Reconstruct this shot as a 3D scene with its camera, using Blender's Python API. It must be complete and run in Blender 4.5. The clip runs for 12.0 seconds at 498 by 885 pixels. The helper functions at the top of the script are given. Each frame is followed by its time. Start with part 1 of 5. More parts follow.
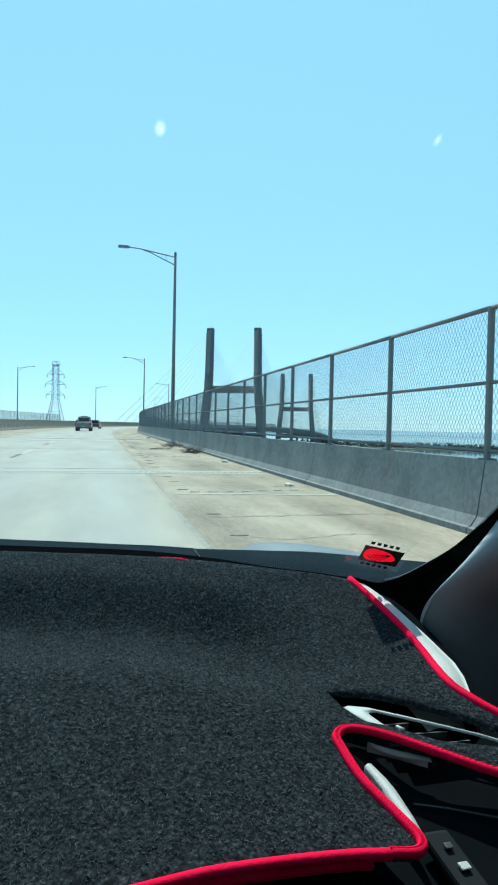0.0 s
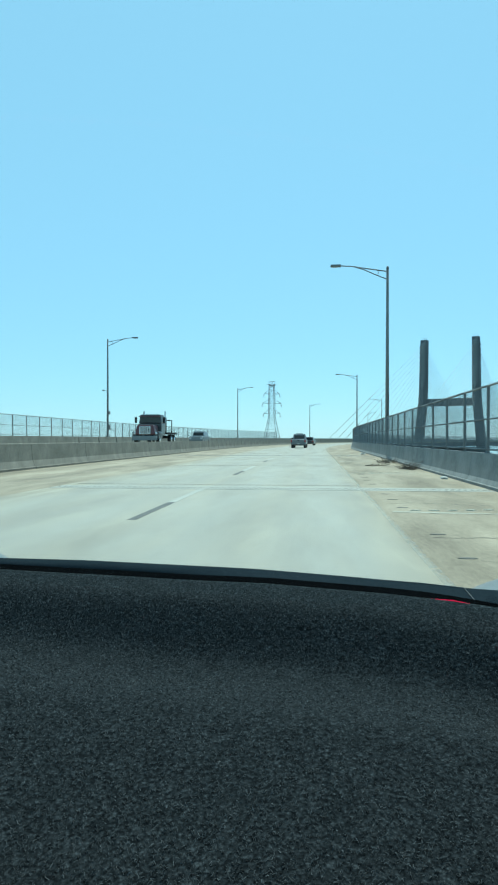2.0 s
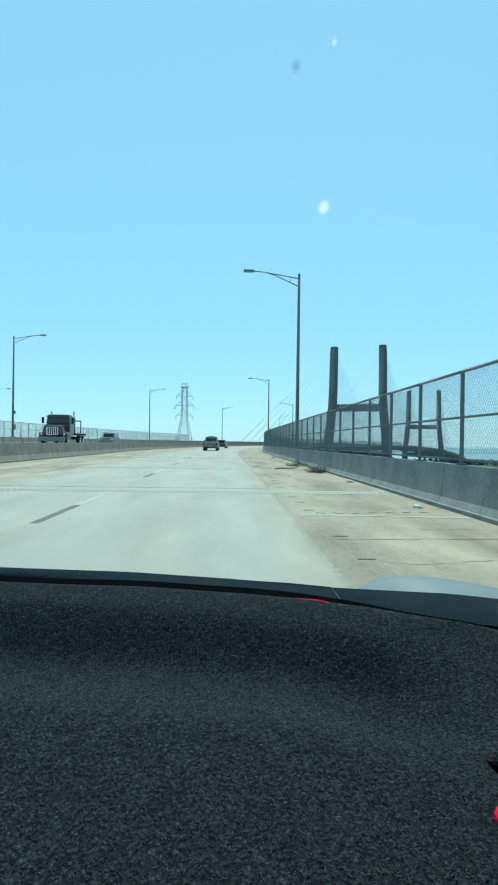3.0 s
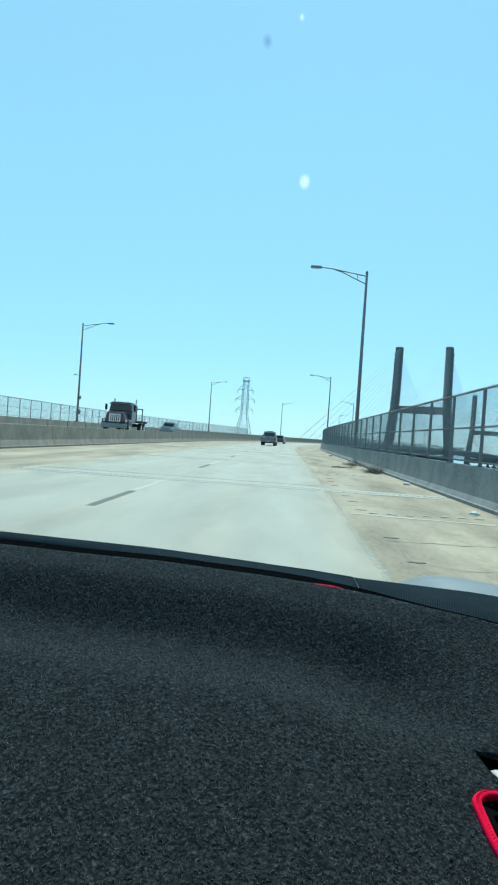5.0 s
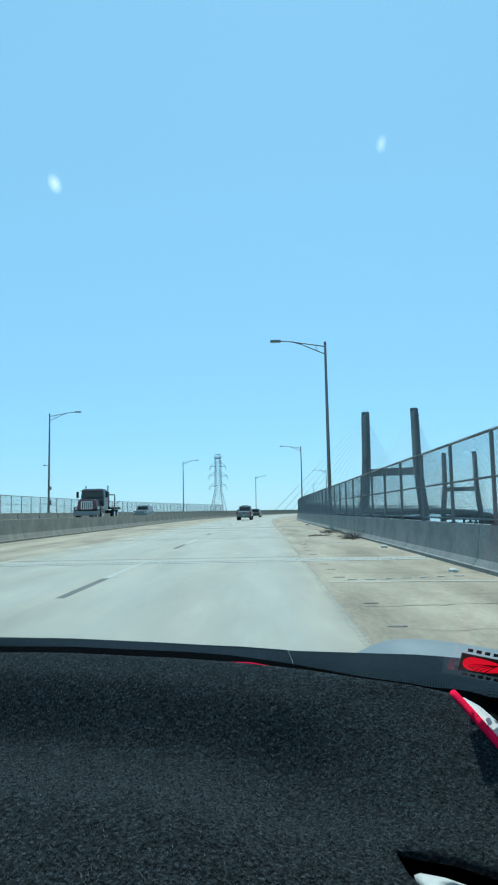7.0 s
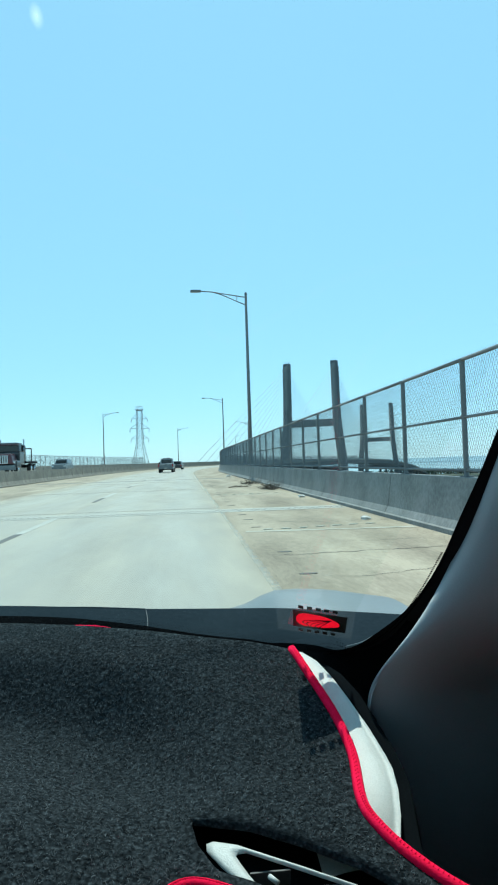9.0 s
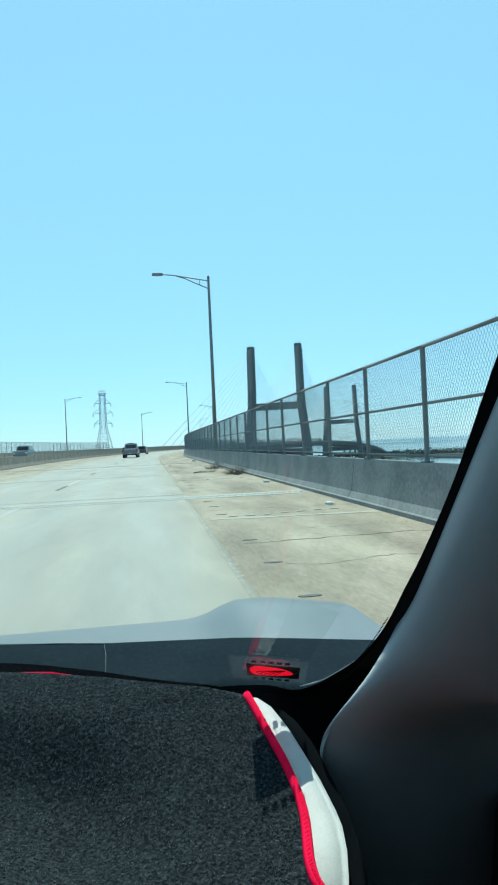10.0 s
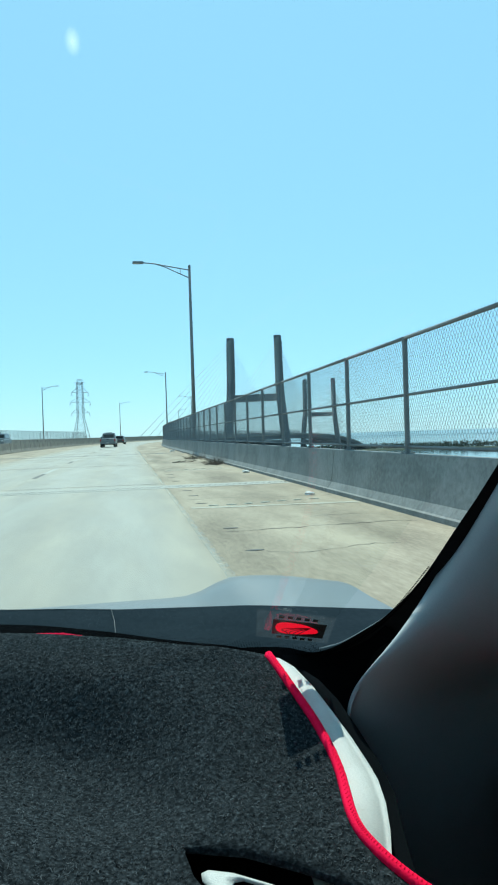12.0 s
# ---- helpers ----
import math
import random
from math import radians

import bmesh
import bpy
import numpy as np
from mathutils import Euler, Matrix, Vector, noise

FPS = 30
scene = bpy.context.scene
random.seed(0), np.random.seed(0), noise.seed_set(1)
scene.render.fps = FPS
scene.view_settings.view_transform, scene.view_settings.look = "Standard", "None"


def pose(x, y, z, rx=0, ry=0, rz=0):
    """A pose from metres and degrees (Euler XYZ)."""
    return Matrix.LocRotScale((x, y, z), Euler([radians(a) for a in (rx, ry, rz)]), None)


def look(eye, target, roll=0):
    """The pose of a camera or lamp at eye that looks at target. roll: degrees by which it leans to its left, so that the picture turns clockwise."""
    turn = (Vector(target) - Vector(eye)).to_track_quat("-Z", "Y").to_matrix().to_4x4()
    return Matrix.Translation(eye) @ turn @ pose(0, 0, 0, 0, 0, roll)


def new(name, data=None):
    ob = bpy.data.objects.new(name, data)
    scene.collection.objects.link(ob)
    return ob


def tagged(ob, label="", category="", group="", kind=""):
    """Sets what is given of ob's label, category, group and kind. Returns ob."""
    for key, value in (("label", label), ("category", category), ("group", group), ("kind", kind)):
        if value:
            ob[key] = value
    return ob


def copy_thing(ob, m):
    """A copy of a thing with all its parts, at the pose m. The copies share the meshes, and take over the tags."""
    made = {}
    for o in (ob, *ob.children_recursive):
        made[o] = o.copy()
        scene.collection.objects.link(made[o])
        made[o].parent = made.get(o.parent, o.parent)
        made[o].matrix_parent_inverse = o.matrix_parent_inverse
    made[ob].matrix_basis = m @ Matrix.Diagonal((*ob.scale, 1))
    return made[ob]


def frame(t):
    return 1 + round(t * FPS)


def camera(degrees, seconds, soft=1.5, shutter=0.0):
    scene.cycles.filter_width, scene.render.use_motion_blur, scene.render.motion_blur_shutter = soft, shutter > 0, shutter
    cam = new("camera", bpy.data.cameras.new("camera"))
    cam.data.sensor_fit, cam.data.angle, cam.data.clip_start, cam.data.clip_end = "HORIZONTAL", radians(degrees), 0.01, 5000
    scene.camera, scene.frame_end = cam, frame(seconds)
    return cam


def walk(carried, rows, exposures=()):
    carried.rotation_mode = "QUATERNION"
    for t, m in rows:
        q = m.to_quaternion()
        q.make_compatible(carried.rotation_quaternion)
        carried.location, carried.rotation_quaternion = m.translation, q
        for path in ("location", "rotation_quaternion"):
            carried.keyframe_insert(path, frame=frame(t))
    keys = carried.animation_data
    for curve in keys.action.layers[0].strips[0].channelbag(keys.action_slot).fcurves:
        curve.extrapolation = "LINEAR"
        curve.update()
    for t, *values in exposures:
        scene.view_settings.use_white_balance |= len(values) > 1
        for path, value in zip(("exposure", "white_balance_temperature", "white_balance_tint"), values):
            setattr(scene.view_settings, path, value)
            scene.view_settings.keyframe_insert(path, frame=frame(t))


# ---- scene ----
cam = camera(41.4, 12.0, soft=2.1)
PATH = [
    (0, (-0.021, 0.115, 1.17), (0.414, 2.067, 1.118), 1.2),
    (0.5, (-0.066, 0.133, 1.187), (0.177, 2.118, 1.158), 1.1),
    (1, (-0.083, 0.14, 1.185), (-0.072, 2.14, 1.177), 0.5),
    (1.5, (-0.116, 0.129, 1.208), (-0.322, 2.118, 1.203), 0.0),
    (2, (-0.099, 0.144, 1.195), (-0.302, 2.133, 1.184), 0.1),
    (2.5, (-0.057, 0.125, 1.204), (-0.082, 2.125, 1.202), 0.5),
    (3, (-0.042, 0.121, 1.2), (0.02, 2.12, 1.199), 0.8),
    (3.2, (-0.03, 0.128, 1.205), (0.034, 2.127, 1.194), 1.6),
    (4.8, (0.008, 0.118, 1.177), (-0.099, 2.115, 1.144), 3.6),
    (5, (0.006, 0.107, 1.185), (-0.108, 2.104, 1.163), 3.9),
    (5.5, (0.024, 0.092, 1.184), (-0.152, 2.082, 1.256), 1.6),
    (6, (0.036, 0.102, 1.148), (-0.201, 2.073, 1.388), -0.1),
    (6.5, (0.078, 0.139, 1.161), (-0.076, 2.115, 1.429), -0.1),
    (7, (0.098, 0.179, 1.173), (0.059, 2.168, 1.38), -1.1),
    (7.5, (0.128, 0.215, 1.16), (0.204, 2.211, 1.269), -1.9),
    (9.3, (0.197, 0.223, 1.176), (0.438, 2.208, 1.203), -1.9),
    (9.5, (0.194, 0.227, 1.182), (0.472, 2.207, 1.171), -2.1),
    (10, (0.21, 0.212, 1.247), (0.506, 2.19, 1.248), -2.6),
    (10.5, (0.193, 0.219, 1.232), (0.51, 2.193, 1.242), -2.5),
    (11, (0.192, 0.214, 1.251), (0.524, 2.187, 1.256), -2.2),
    (11.5, (0.179, 0.229, 1.232), (0.53, 2.198, 1.226), -1.8),
    (12, (0.162, 0.241, 1.208), (0.522, 2.208, 1.181), -1.8),
]
walk(cam, [(t, look(eye, target, roll)) for t, eye, target, roll in PATH], [(0.0, 0.54, 5900, -7), (0.6, 0.50, 5900, -8), (1.2, 0.39, 5950, -12), (2.8, 0.39, 5950, -12), (4.8, 0.48, 5950, -8), (5.4, 0.49, 5950, -8), (6.1, 0.31, 5650, -7), (7.0, 0.27, 5650, -6), (7.6, 0.34, 5700, -6), (9.4, 0.49, 6000, -9), (12.0, 0.49, 6000, -9)])
# ---- world, sun, exposure ----
SUN_EL, SUN_AZ = radians(53), radians(5)      # azimuth: from straight ahead (+y) to the right (+x)
world = bpy.data.worlds.new("sky")
scene.world = world
world.use_nodes = True
wn = world.node_tree.nodes
sky = wn.new("ShaderNodeTexSky")
sky.sky_type, sky.sun_disc = "NISHITA", False
sky.sun_elevation, sky.sun_rotation = SUN_EL, SUN_AZ
sky.altitude, sky.air_density, sky.dust_density, sky.ozone_density = 30, 1.0, 0.1, 2.0
wn["Background"].inputs["Strength"].default_value = 0.105
grade_sky = wn.new("ShaderNodeMix")       # a clear maritime sky, more cyan than the model's
grade_sky.data_type, grade_sky.blend_type = "RGBA", "MULTIPLY"
grade_sky.inputs["Factor"].default_value = 1.0
grade_sky.inputs["B"].default_value = (0.84, 0.935, 1.09, 1)
world.node_tree.links.new(sky.outputs[0], grade_sky.inputs["A"])
haze = wn.new("ShaderNodeMix")            # thin sea haze that evens the sky out
haze.data_type = "RGBA"
haze.inputs["Factor"].default_value = 0.70
haze.inputs["B"].default_value = (3.2, 5.55, 7.35, 1)
world.node_tree.links.new(grade_sky.outputs["Result"], haze.inputs["A"])
world.node_tree.links.new(haze.outputs["Result"], wn["Background"].inputs["Color"])
sun = new("sun", bpy.data.lights.new("sun", "SUN"))
sun.data.energy, sun.data.angle, sun.data.color = 3.2, radians(0.55), (1.0, 0.95, 0.88)
sun.matrix_world = look((0, 0, 60), (-math.sin(SUN_AZ) * math.cos(SUN_EL) * 10, -math.cos(SUN_AZ) * math.cos(SUN_EL) * 10, 60 - math.sin(SUN_EL) * 10))


# ---- materials ----
def material(name, dark, light, rough=0.7, metal=0.0, grain=40.0, patch=2.0, bump=0.1, bump_size=0.002, mottle=0.5, stretch=(1, 1, 1), coat=0.0):
    """Two noises, fine grain and broad patches, between a dark and a light colour, with relief by the grain."""
    m = bpy.data.materials.new(name)
    m.use_nodes = True
    n, l = m.node_tree.nodes, m.node_tree.links
    bsdf = n["Principled BSDF"]
    where = n.new("ShaderNodeTexCoord")
    mapping = n.new("ShaderNodeMapping")
    mapping.inputs["Scale"].default_value = stretch
    l.new(where.outputs["Object"], mapping.inputs["Vector"])
    fine, broad = n.new("ShaderNodeTexNoise"), n.new("ShaderNodeTexNoise")
    for tex, size, detail in ((fine, grain, 4.0), (broad, patch, 5.0)):
        tex.inputs["Scale"].default_value, tex.inputs["Detail"].default_value, tex.inputs["Roughness"].default_value = size, detail, 0.6
        l.new(mapping.outputs[0], tex.inputs["Vector"])
    mix = n.new("ShaderNodeMix")
    mix.data_type = "FLOAT"
    mix.inputs["Factor"].default_value = mottle
    l.new(fine.outputs["Fac"], mix.inputs["A"])
    l.new(broad.outputs["Fac"], mix.inputs["B"])
    ramp = n.new("ShaderNodeValToRGB")
    ramp.color_ramp.elements[0].position, ramp.color_ramp.elements[1].position = 0.34, 0.66
    ramp.color_ramp.elements[0].color, ramp.color_ramp.elements[1].color = (*dark, 1), (*light, 1)
    l.new(mix.outputs["Result"], ramp.inputs["Fac"])
    l.new(ramp.outputs["Color"], bsdf.inputs["Base Color"])
    bsdf.inputs["Roughness"].default_value, bsdf.inputs["Metallic"].default_value = rough, metal
    bsdf.inputs["Coat Weight"].default_value = coat
    if bump:
        relief = n.new("ShaderNodeBump")
        relief.inputs["Strength"].default_value, relief.inputs["Distance"].default_value = bump, bump_size
        l.new(fine.outputs["Fac"], relief.inputs["Height"])
        l.new(relief.outputs["Normal"], bsdf.inputs["Normal"])
    return m


LANE = material("lane_concrete", (0.297, 0.283, 0.243), (0.426, 0.405, 0.349), 0.85, grain=9, patch=0.9, bump=0.03, mottle=0.8, stretch=(1, 0.16, 1))


def dusty(m, dark, light):
    """Tan dust over a material where the mesh's dust value says, broken up by noise."""
    n, l = m.node_tree.nodes, m.node_tree.links
    where, ramp, bsdf = n["Texture Coordinate"], n["Color Ramp"], n["Principled BSDF"]
    dust, patchy, add, mix, tan = n.new("ShaderNodeAttribute"), n.new("ShaderNodeTexNoise"), n.new("ShaderNodeMath"), n.new("ShaderNodeMix"), n.new("ShaderNodeValToRGB")
    dust.attribute_name = "dust"
    squash = n.new("ShaderNodeMapping")
    squash.inputs["Scale"].default_value = (1, 0.2, 1)
    l.new(where.outputs["Object"], squash.inputs["Vector"])
    l.new(squash.outputs[0], patchy.inputs["Vector"])
    patchy.inputs["Scale"].default_value, patchy.inputs["Detail"].default_value = 2.2, 6.0
    tan.color_ramp.elements[0].color, tan.color_ramp.elements[1].color = (*dark, 1), (*light, 1)
    tan.color_ramp.elements[0].position, tan.color_ramp.elements[1].position = 0.3, 0.7
    l.new(patchy.outputs["Fac"], tan.inputs["Fac"])
    add.operation, add.use_clamp = "MULTIPLY_ADD", True
    add.inputs[1].default_value = 0.9
    shift = n.new("ShaderNodeMath")
    shift.operation = "SUBTRACT"
    shift.inputs[1].default_value = 0.45
    l.new(dust.outputs["Fac"], shift.inputs[0])
    l.new(patchy.outputs["Fac"], add.inputs[0])
    l.new(shift.outputs[0], add.inputs[2])
    mix.data_type = "RGBA"
    l.new(add.outputs[0], mix.inputs["Factor"])
    l.new(ramp.outputs["Color"], mix.inputs["A"])
    l.new(tan.outputs["Color"], mix.inputs["B"])
    l.new(mix.outputs["Result"], bsdf.inputs["Base Color"])


dusty(LANE, (0.25, 0.215, 0.158), (0.45, 0.395, 0.300))
SHOULDER = material("shoulder_concrete", (0.190, 0.152, 0.105), (0.432, 0.357, 0.258), 0.9, grain=20, patch=0.75, bump=0.25, mottle=0.72, stretch=(1.2, 0.26, 1))
SHOULDER.node_tree.nodes["Color Ramp"].color_ramp.elements[0].position = 0.35
SHOULDER.node_tree.nodes["Color Ramp"].color_ramp.elements[1].position = 0.62
BARRIER = material("barrier_concrete", (0.13, 0.135, 0.13), (0.27, 0.275, 0.262), 0.85, grain=14, patch=1.1, bump=0.3)
MEDIAN_CONCRETE = material("dusty_median_concrete", (0.130, 0.116, 0.092), (0.285, 0.258, 0.212), 0.85, grain=14, patch=1.1, bump=0.3)
JOINT = material("joint_filler", (0.015, 0.015, 0.015), (0.04, 0.04, 0.04), 0.8)
PALE = material("pale_patch_mortar", (0.36, 0.33, 0.26), (0.50, 0.46, 0.37), 0.85, grain=25, patch=3)
HEADER = material("dusty_joint_header", (0.33, 0.315, 0.27), (0.44, 0.42, 0.36), 0.8, grain=18, patch=2)
TARDASH = material("black_lane_tape", (0.05, 0.05, 0.05), (0.11, 0.11, 0.10), 0.7, grain=30)
PAINT = material("worn_white_paint", (0.34, 0.33, 0.285), (0.50, 0.485, 0.43), 0.8, grain=30, patch=1.2)
EDGEPAINT = material("scoured_edge_paint", (0.42, 0.405, 0.35), (0.55, 0.53, 0.465), 0.85, grain=14, patch=0.8, mottle=0.6)
wear = EDGEPAINT.node_tree.nodes.new("ShaderNodeTexNoise")          # the paint is scoured through in patches
wear.inputs["Scale"].default_value, wear.inputs["Detail"].default_value, wear.inputs["Roughness"].default_value = 5.0, 6.0, 0.75
worn = EDGEPAINT.node_tree.nodes.new("ShaderNodeMapRange")
worn.inputs["From Min"].default_value, worn.inputs["From Max"].default_value = 0.40, 0.72
worn.inputs["To Max"].default_value = 0.8
EDGEPAINT.node_tree.links.new(EDGEPAINT.node_tree.nodes["Texture Coordinate"].outputs["Object"], wear.inputs["Vector"])
EDGEPAINT.node_tree.links.new(wear.outputs["Fac"], worn.inputs["Value"])
EDGEPAINT.node_tree.links.new(worn.outputs["Result"], EDGEPAINT.node_tree.nodes["Principled BSDF"].inputs["Alpha"])
STEEL = material("galvanised_steel", (0.125, 0.132, 0.132), (0.20, 0.208, 0.208), 0.6, 0.3, grain=60, patch=5, bump=0.05)
POLE = material("lamp_pole_steel", (0.155, 0.155, 0.152), (0.225, 0.225, 0.22), 0.55, 0.3, grain=40, patch=2, bump=0.05)
LENS = material("lamp_lens", (0.25, 0.25, 0.22), (0.33, 0.33, 0.30), 0.4, grain=30)
TOWER = material("tower_concrete", (0.10, 0.102, 0.104), (0.155, 0.157, 0.158), 0.9, grain=0.5, patch=0.06, bump=0.1, bump_size=0.05)
CABLE = material("stay_cable_sheath", (0.30, 0.30, 0.29), (0.42, 0.42, 0.40), 0.6, grain=1)
LATTICE = material("lattice_steel", (0.18, 0.187, 0.19), (0.25, 0.257, 0.26), 0.6, 0.3, grain=1)
WATER = material("river_water", (0.05, 0.075, 0.085), (0.08, 0.11, 0.12), 0.10, grain=0.05, patch=0.004, bump=0.03, bump_size=0.4)
# far land: distance haze is put into the colour, close to the sky's
LAND = material("haze_painted_far_land", (0.52, 0.645, 0.665), (0.58, 0.70, 0.72), 0.95, grain=0.02, patch=0.004, bump=0)
TREES = material("far_tree_foliage", (0.035, 0.05, 0.035), (0.08, 0.10, 0.06), 0.9, grain=0.3, patch=0.05)
GRIT = material("road_grit", (0.16, 0.135, 0.10), (0.42, 0.37, 0.29), 0.9, grain=9, patch=3)
DEBRIS = material("dry_twig_bark", (0.06, 0.05, 0.04), (0.16, 0.13, 0.10), 0.9, grain=80)
LITTER = material("pale_litter_paper", (0.45, 0.44, 0.42), (0.65, 0.64, 0.60), 0.7, grain=50)
CREAM = material("cream_dash_leather", (0.47, 0.485, 0.455), (0.60, 0.615, 0.575), 0.5, grain=750, patch=30, bump=0.6, bump_size=0.0009)
BLACK = material("black_moulded_plastic", (0.012, 0.0145, 0.0165), (0.019, 0.022, 0.0245), 0.8, grain=500, patch=15, bump=0.25, bump_size=0.0005)
PILLAR = material("charcoal_pillar_plastic", (0.33, 0.35, 0.36), (0.385, 0.405, 0.417), 0.5, grain=700, patch=8, bump=0.2, bump_size=0.0004)
# black of the dash shell, also the painted shade below the pillar
DEEP = material("black_dash_and_shade", (0.0050, 0.0064, 0.0076), (0.0078, 0.0096, 0.0110), 0.95, grain=500, patch=15, bump=0.2, bump_size=0.0005)
GREYTRIM = material("grey_vent_plastic", (0.05, 0.055, 0.058), (0.08, 0.085, 0.088), 0.5, grain=300)
SEAL = material("black_rubber_seal", (0.004, 0.004, 0.005), (0.010, 0.010, 0.010), 0.6, grain=200)
FRIT = material("black_ceramic_frit", (0.0025, 0.003, 0.0035), (0.0045, 0.005, 0.0055), 0.8, grain=200)
COWL = material("dark_cowl_plastic", (0.0165, 0.024, 0.030), (0.024, 0.033, 0.040), 0.5, grain=120, patch=10, bump=0.05)
PAINTWORK = material("silver_blue_car_paint", (0.13, 0.143, 0.146), (0.16, 0.174, 0.177), 0.5, 0.0, grain=900, patch=3, bump=0.0, coat=0.12)
PIPING = material("red_fabric_piping", (0.80, 0.003, 0.040), (0.95, 0.006, 0.075), 0.9, grain=500, patch=60, bump=0.6, bump_size=0.001)
LINER = material("grey_headliner_cloth", (0.20, 0.20, 0.20), (0.28, 0.28, 0.27), 0.95, grain=500, patch=10)
RED = material("red_sticker_ink", (0.75, 0.01, 0.06), (0.85, 0.02, 0.09), 0.5, grain=200)
lit = RED.node_tree.nodes.new("ShaderNodeBsdfTranslucent")      # thin ink that daylight shines through
lit.inputs["Color"].default_value = (1.0, 0.035, 0.15, 1)
both = RED.node_tree.nodes.new("ShaderNodeMixShader")
both.inputs["Fac"].default_value = 0.6
RED.node_tree.links.new(RED.node_tree.nodes["Principled BSDF"].outputs[0], both.inputs[1])
RED.node_tree.links.new(lit.outputs[0], both.inputs[2])
RED.node_tree.links.new(both.outputs[0], RED.node_tree.nodes["Material Output"].inputs["Surface"])
INK = material("black_sticker_ink", (0.010, 0.010, 0.010), (0.02, 0.02, 0.02), 0.5, grain=200)
SILVER = material("silver_truck_paint", (0.135, 0.15, 0.157), (0.19, 0.205, 0.212), 0.4, 0.3, grain=20, coat=0.4)
DARKCAR = material("dark_vehicle_paint", (0.03, 0.032, 0.036), (0.05, 0.052, 0.056), 0.35, 0.2, grain=20, coat=0.4)
RIGRED = material("maroon_truck_paint", (0.06, 0.012, 0.016), (0.10, 0.02, 0.026), 0.35, 0.1, grain=20, coat=0.4)
TYRE = material("tyre_rubber", (0.012, 0.012, 0.012), (0.025, 0.025, 0.025), 0.85, grain=60)
CHROME = material("bright_trim_metal", (0.5, 0.5, 0.5), (0.65, 0.65, 0.65), 0.25, 0.9, grain=60, bump=0)
TAIL = material("red_tail_lamp", (0.25, 0.01, 0.01), (0.35, 0.02, 0.02), 0.3, grain=60)
DARKGLASS = material("dark_vehicle_glass", (0.015, 0.018, 0.02), (0.03, 0.034, 0.036), 0.08, grain=5, bump=0)


def carpet_material():
    """Charcoal needle-felt: short pale fibre ends over a black ground."""
    m = bpy.data.materials.new("charcoal_felt_carpet")
    m.use_nodes = True
    n, l = m.node_tree.nodes, m.node_tree.links
    bsdf = n["Principled BSDF"]
    where = n.new("ShaderNodeTexCoord")
    fibre, tufts, broad = n.new("ShaderNodeTexVoronoi"), n.new("ShaderNodeTexNoise"), n.new("ShaderNodeTexNoise")
    fibre.inputs["Scale"].default_value, fibre.inputs["Randomness"].default_value = 340, 1.0
    for tex, size, detail in ((tufts, 260, 2.0), (broad, 38, 5.0)):
        tex.inputs["Scale"].default_value, tex.inputs["Detail"].default_value, tex.inputs["Roughness"].default_value = size, detail, 0.6
    for tex in (fibre, tufts, broad):
        l.new(where.outputs["Object"], tex.inputs["Vector"])

    def mul_add(a, k, b):
        node = n.new("ShaderNodeMath")
        node.operation = "MULTIPLY_ADD"
        node.inputs[1].default_value = k
        l.new(a, node.inputs[0])
        l.new(b, node.inputs[2])
        return node.outputs[0]

    add = mul_add(fibre.outputs["Distance"], -0.34, tufts.outputs["Fac"])
    add2 = mul_add(broad.outputs["Fac"], 0.22, add)
    ramp = n.new("ShaderNodeValToRGB")
    e = ramp.color_ramp.elements
    e[0].position, e[0].color = 0.30, (0.0110, 0.0136, 0.0152, 1)
    e[1].position, e[1].color = 0.78, (0.075, 0.088, 0.096, 1)
    mid = e.new(0.54)
    mid.color = (0.0285, 0.034, 0.0375, 1)
    l.new(add2, ramp.inputs["Fac"])
    l.new(ramp.outputs["Color"], bsdf.inputs["Base Color"])
    bsdf.inputs["Roughness"].default_value = 0.95
    bsdf.inputs["Specular IOR Level"].default_value = 0.0
    bsdf.inputs["Sheen Weight"].default_value, bsdf.inputs["Sheen Roughness"].default_value = 0.0, 0.5
    relief = n.new("ShaderNodeBump")
    relief.inputs["Strength"].default_value, relief.inputs["Distance"].default_value = 0.5, 0.0014
    l.new(add, relief.inputs["Height"])
    l.new(relief.outputs["Normal"], bsdf.inputs["Normal"])
    return m


def glass_material(name, tint, gloss):
    m = bpy.data.materials.new(name)
    m.use_nodes = True
    n, l = m.node_tree.nodes, m.node_tree.links
    n.remove(n["Principled BSDF"])
    clear, shine, mix, fres = n.new("ShaderNodeBsdfTransparent"), n.new("ShaderNodeBsdfGlossy"), n.new("ShaderNodeMixShader"), n.new("ShaderNodeFresnel")
    clear.inputs["Color"].default_value = (*tint, 1)
    shine.inputs["Roughness"].default_value = 0.02
    fres.inputs["IOR"].default_value = gloss
    l.new(fres.outputs[0], mix.inputs["Fac"])
    l.new(clear.outputs[0], mix.inputs[1])
    l.new(shine.outputs[0], mix.inputs[2])
    l.new(mix.outputs[0], n["Material Output"].inputs["Surface"])
    return m


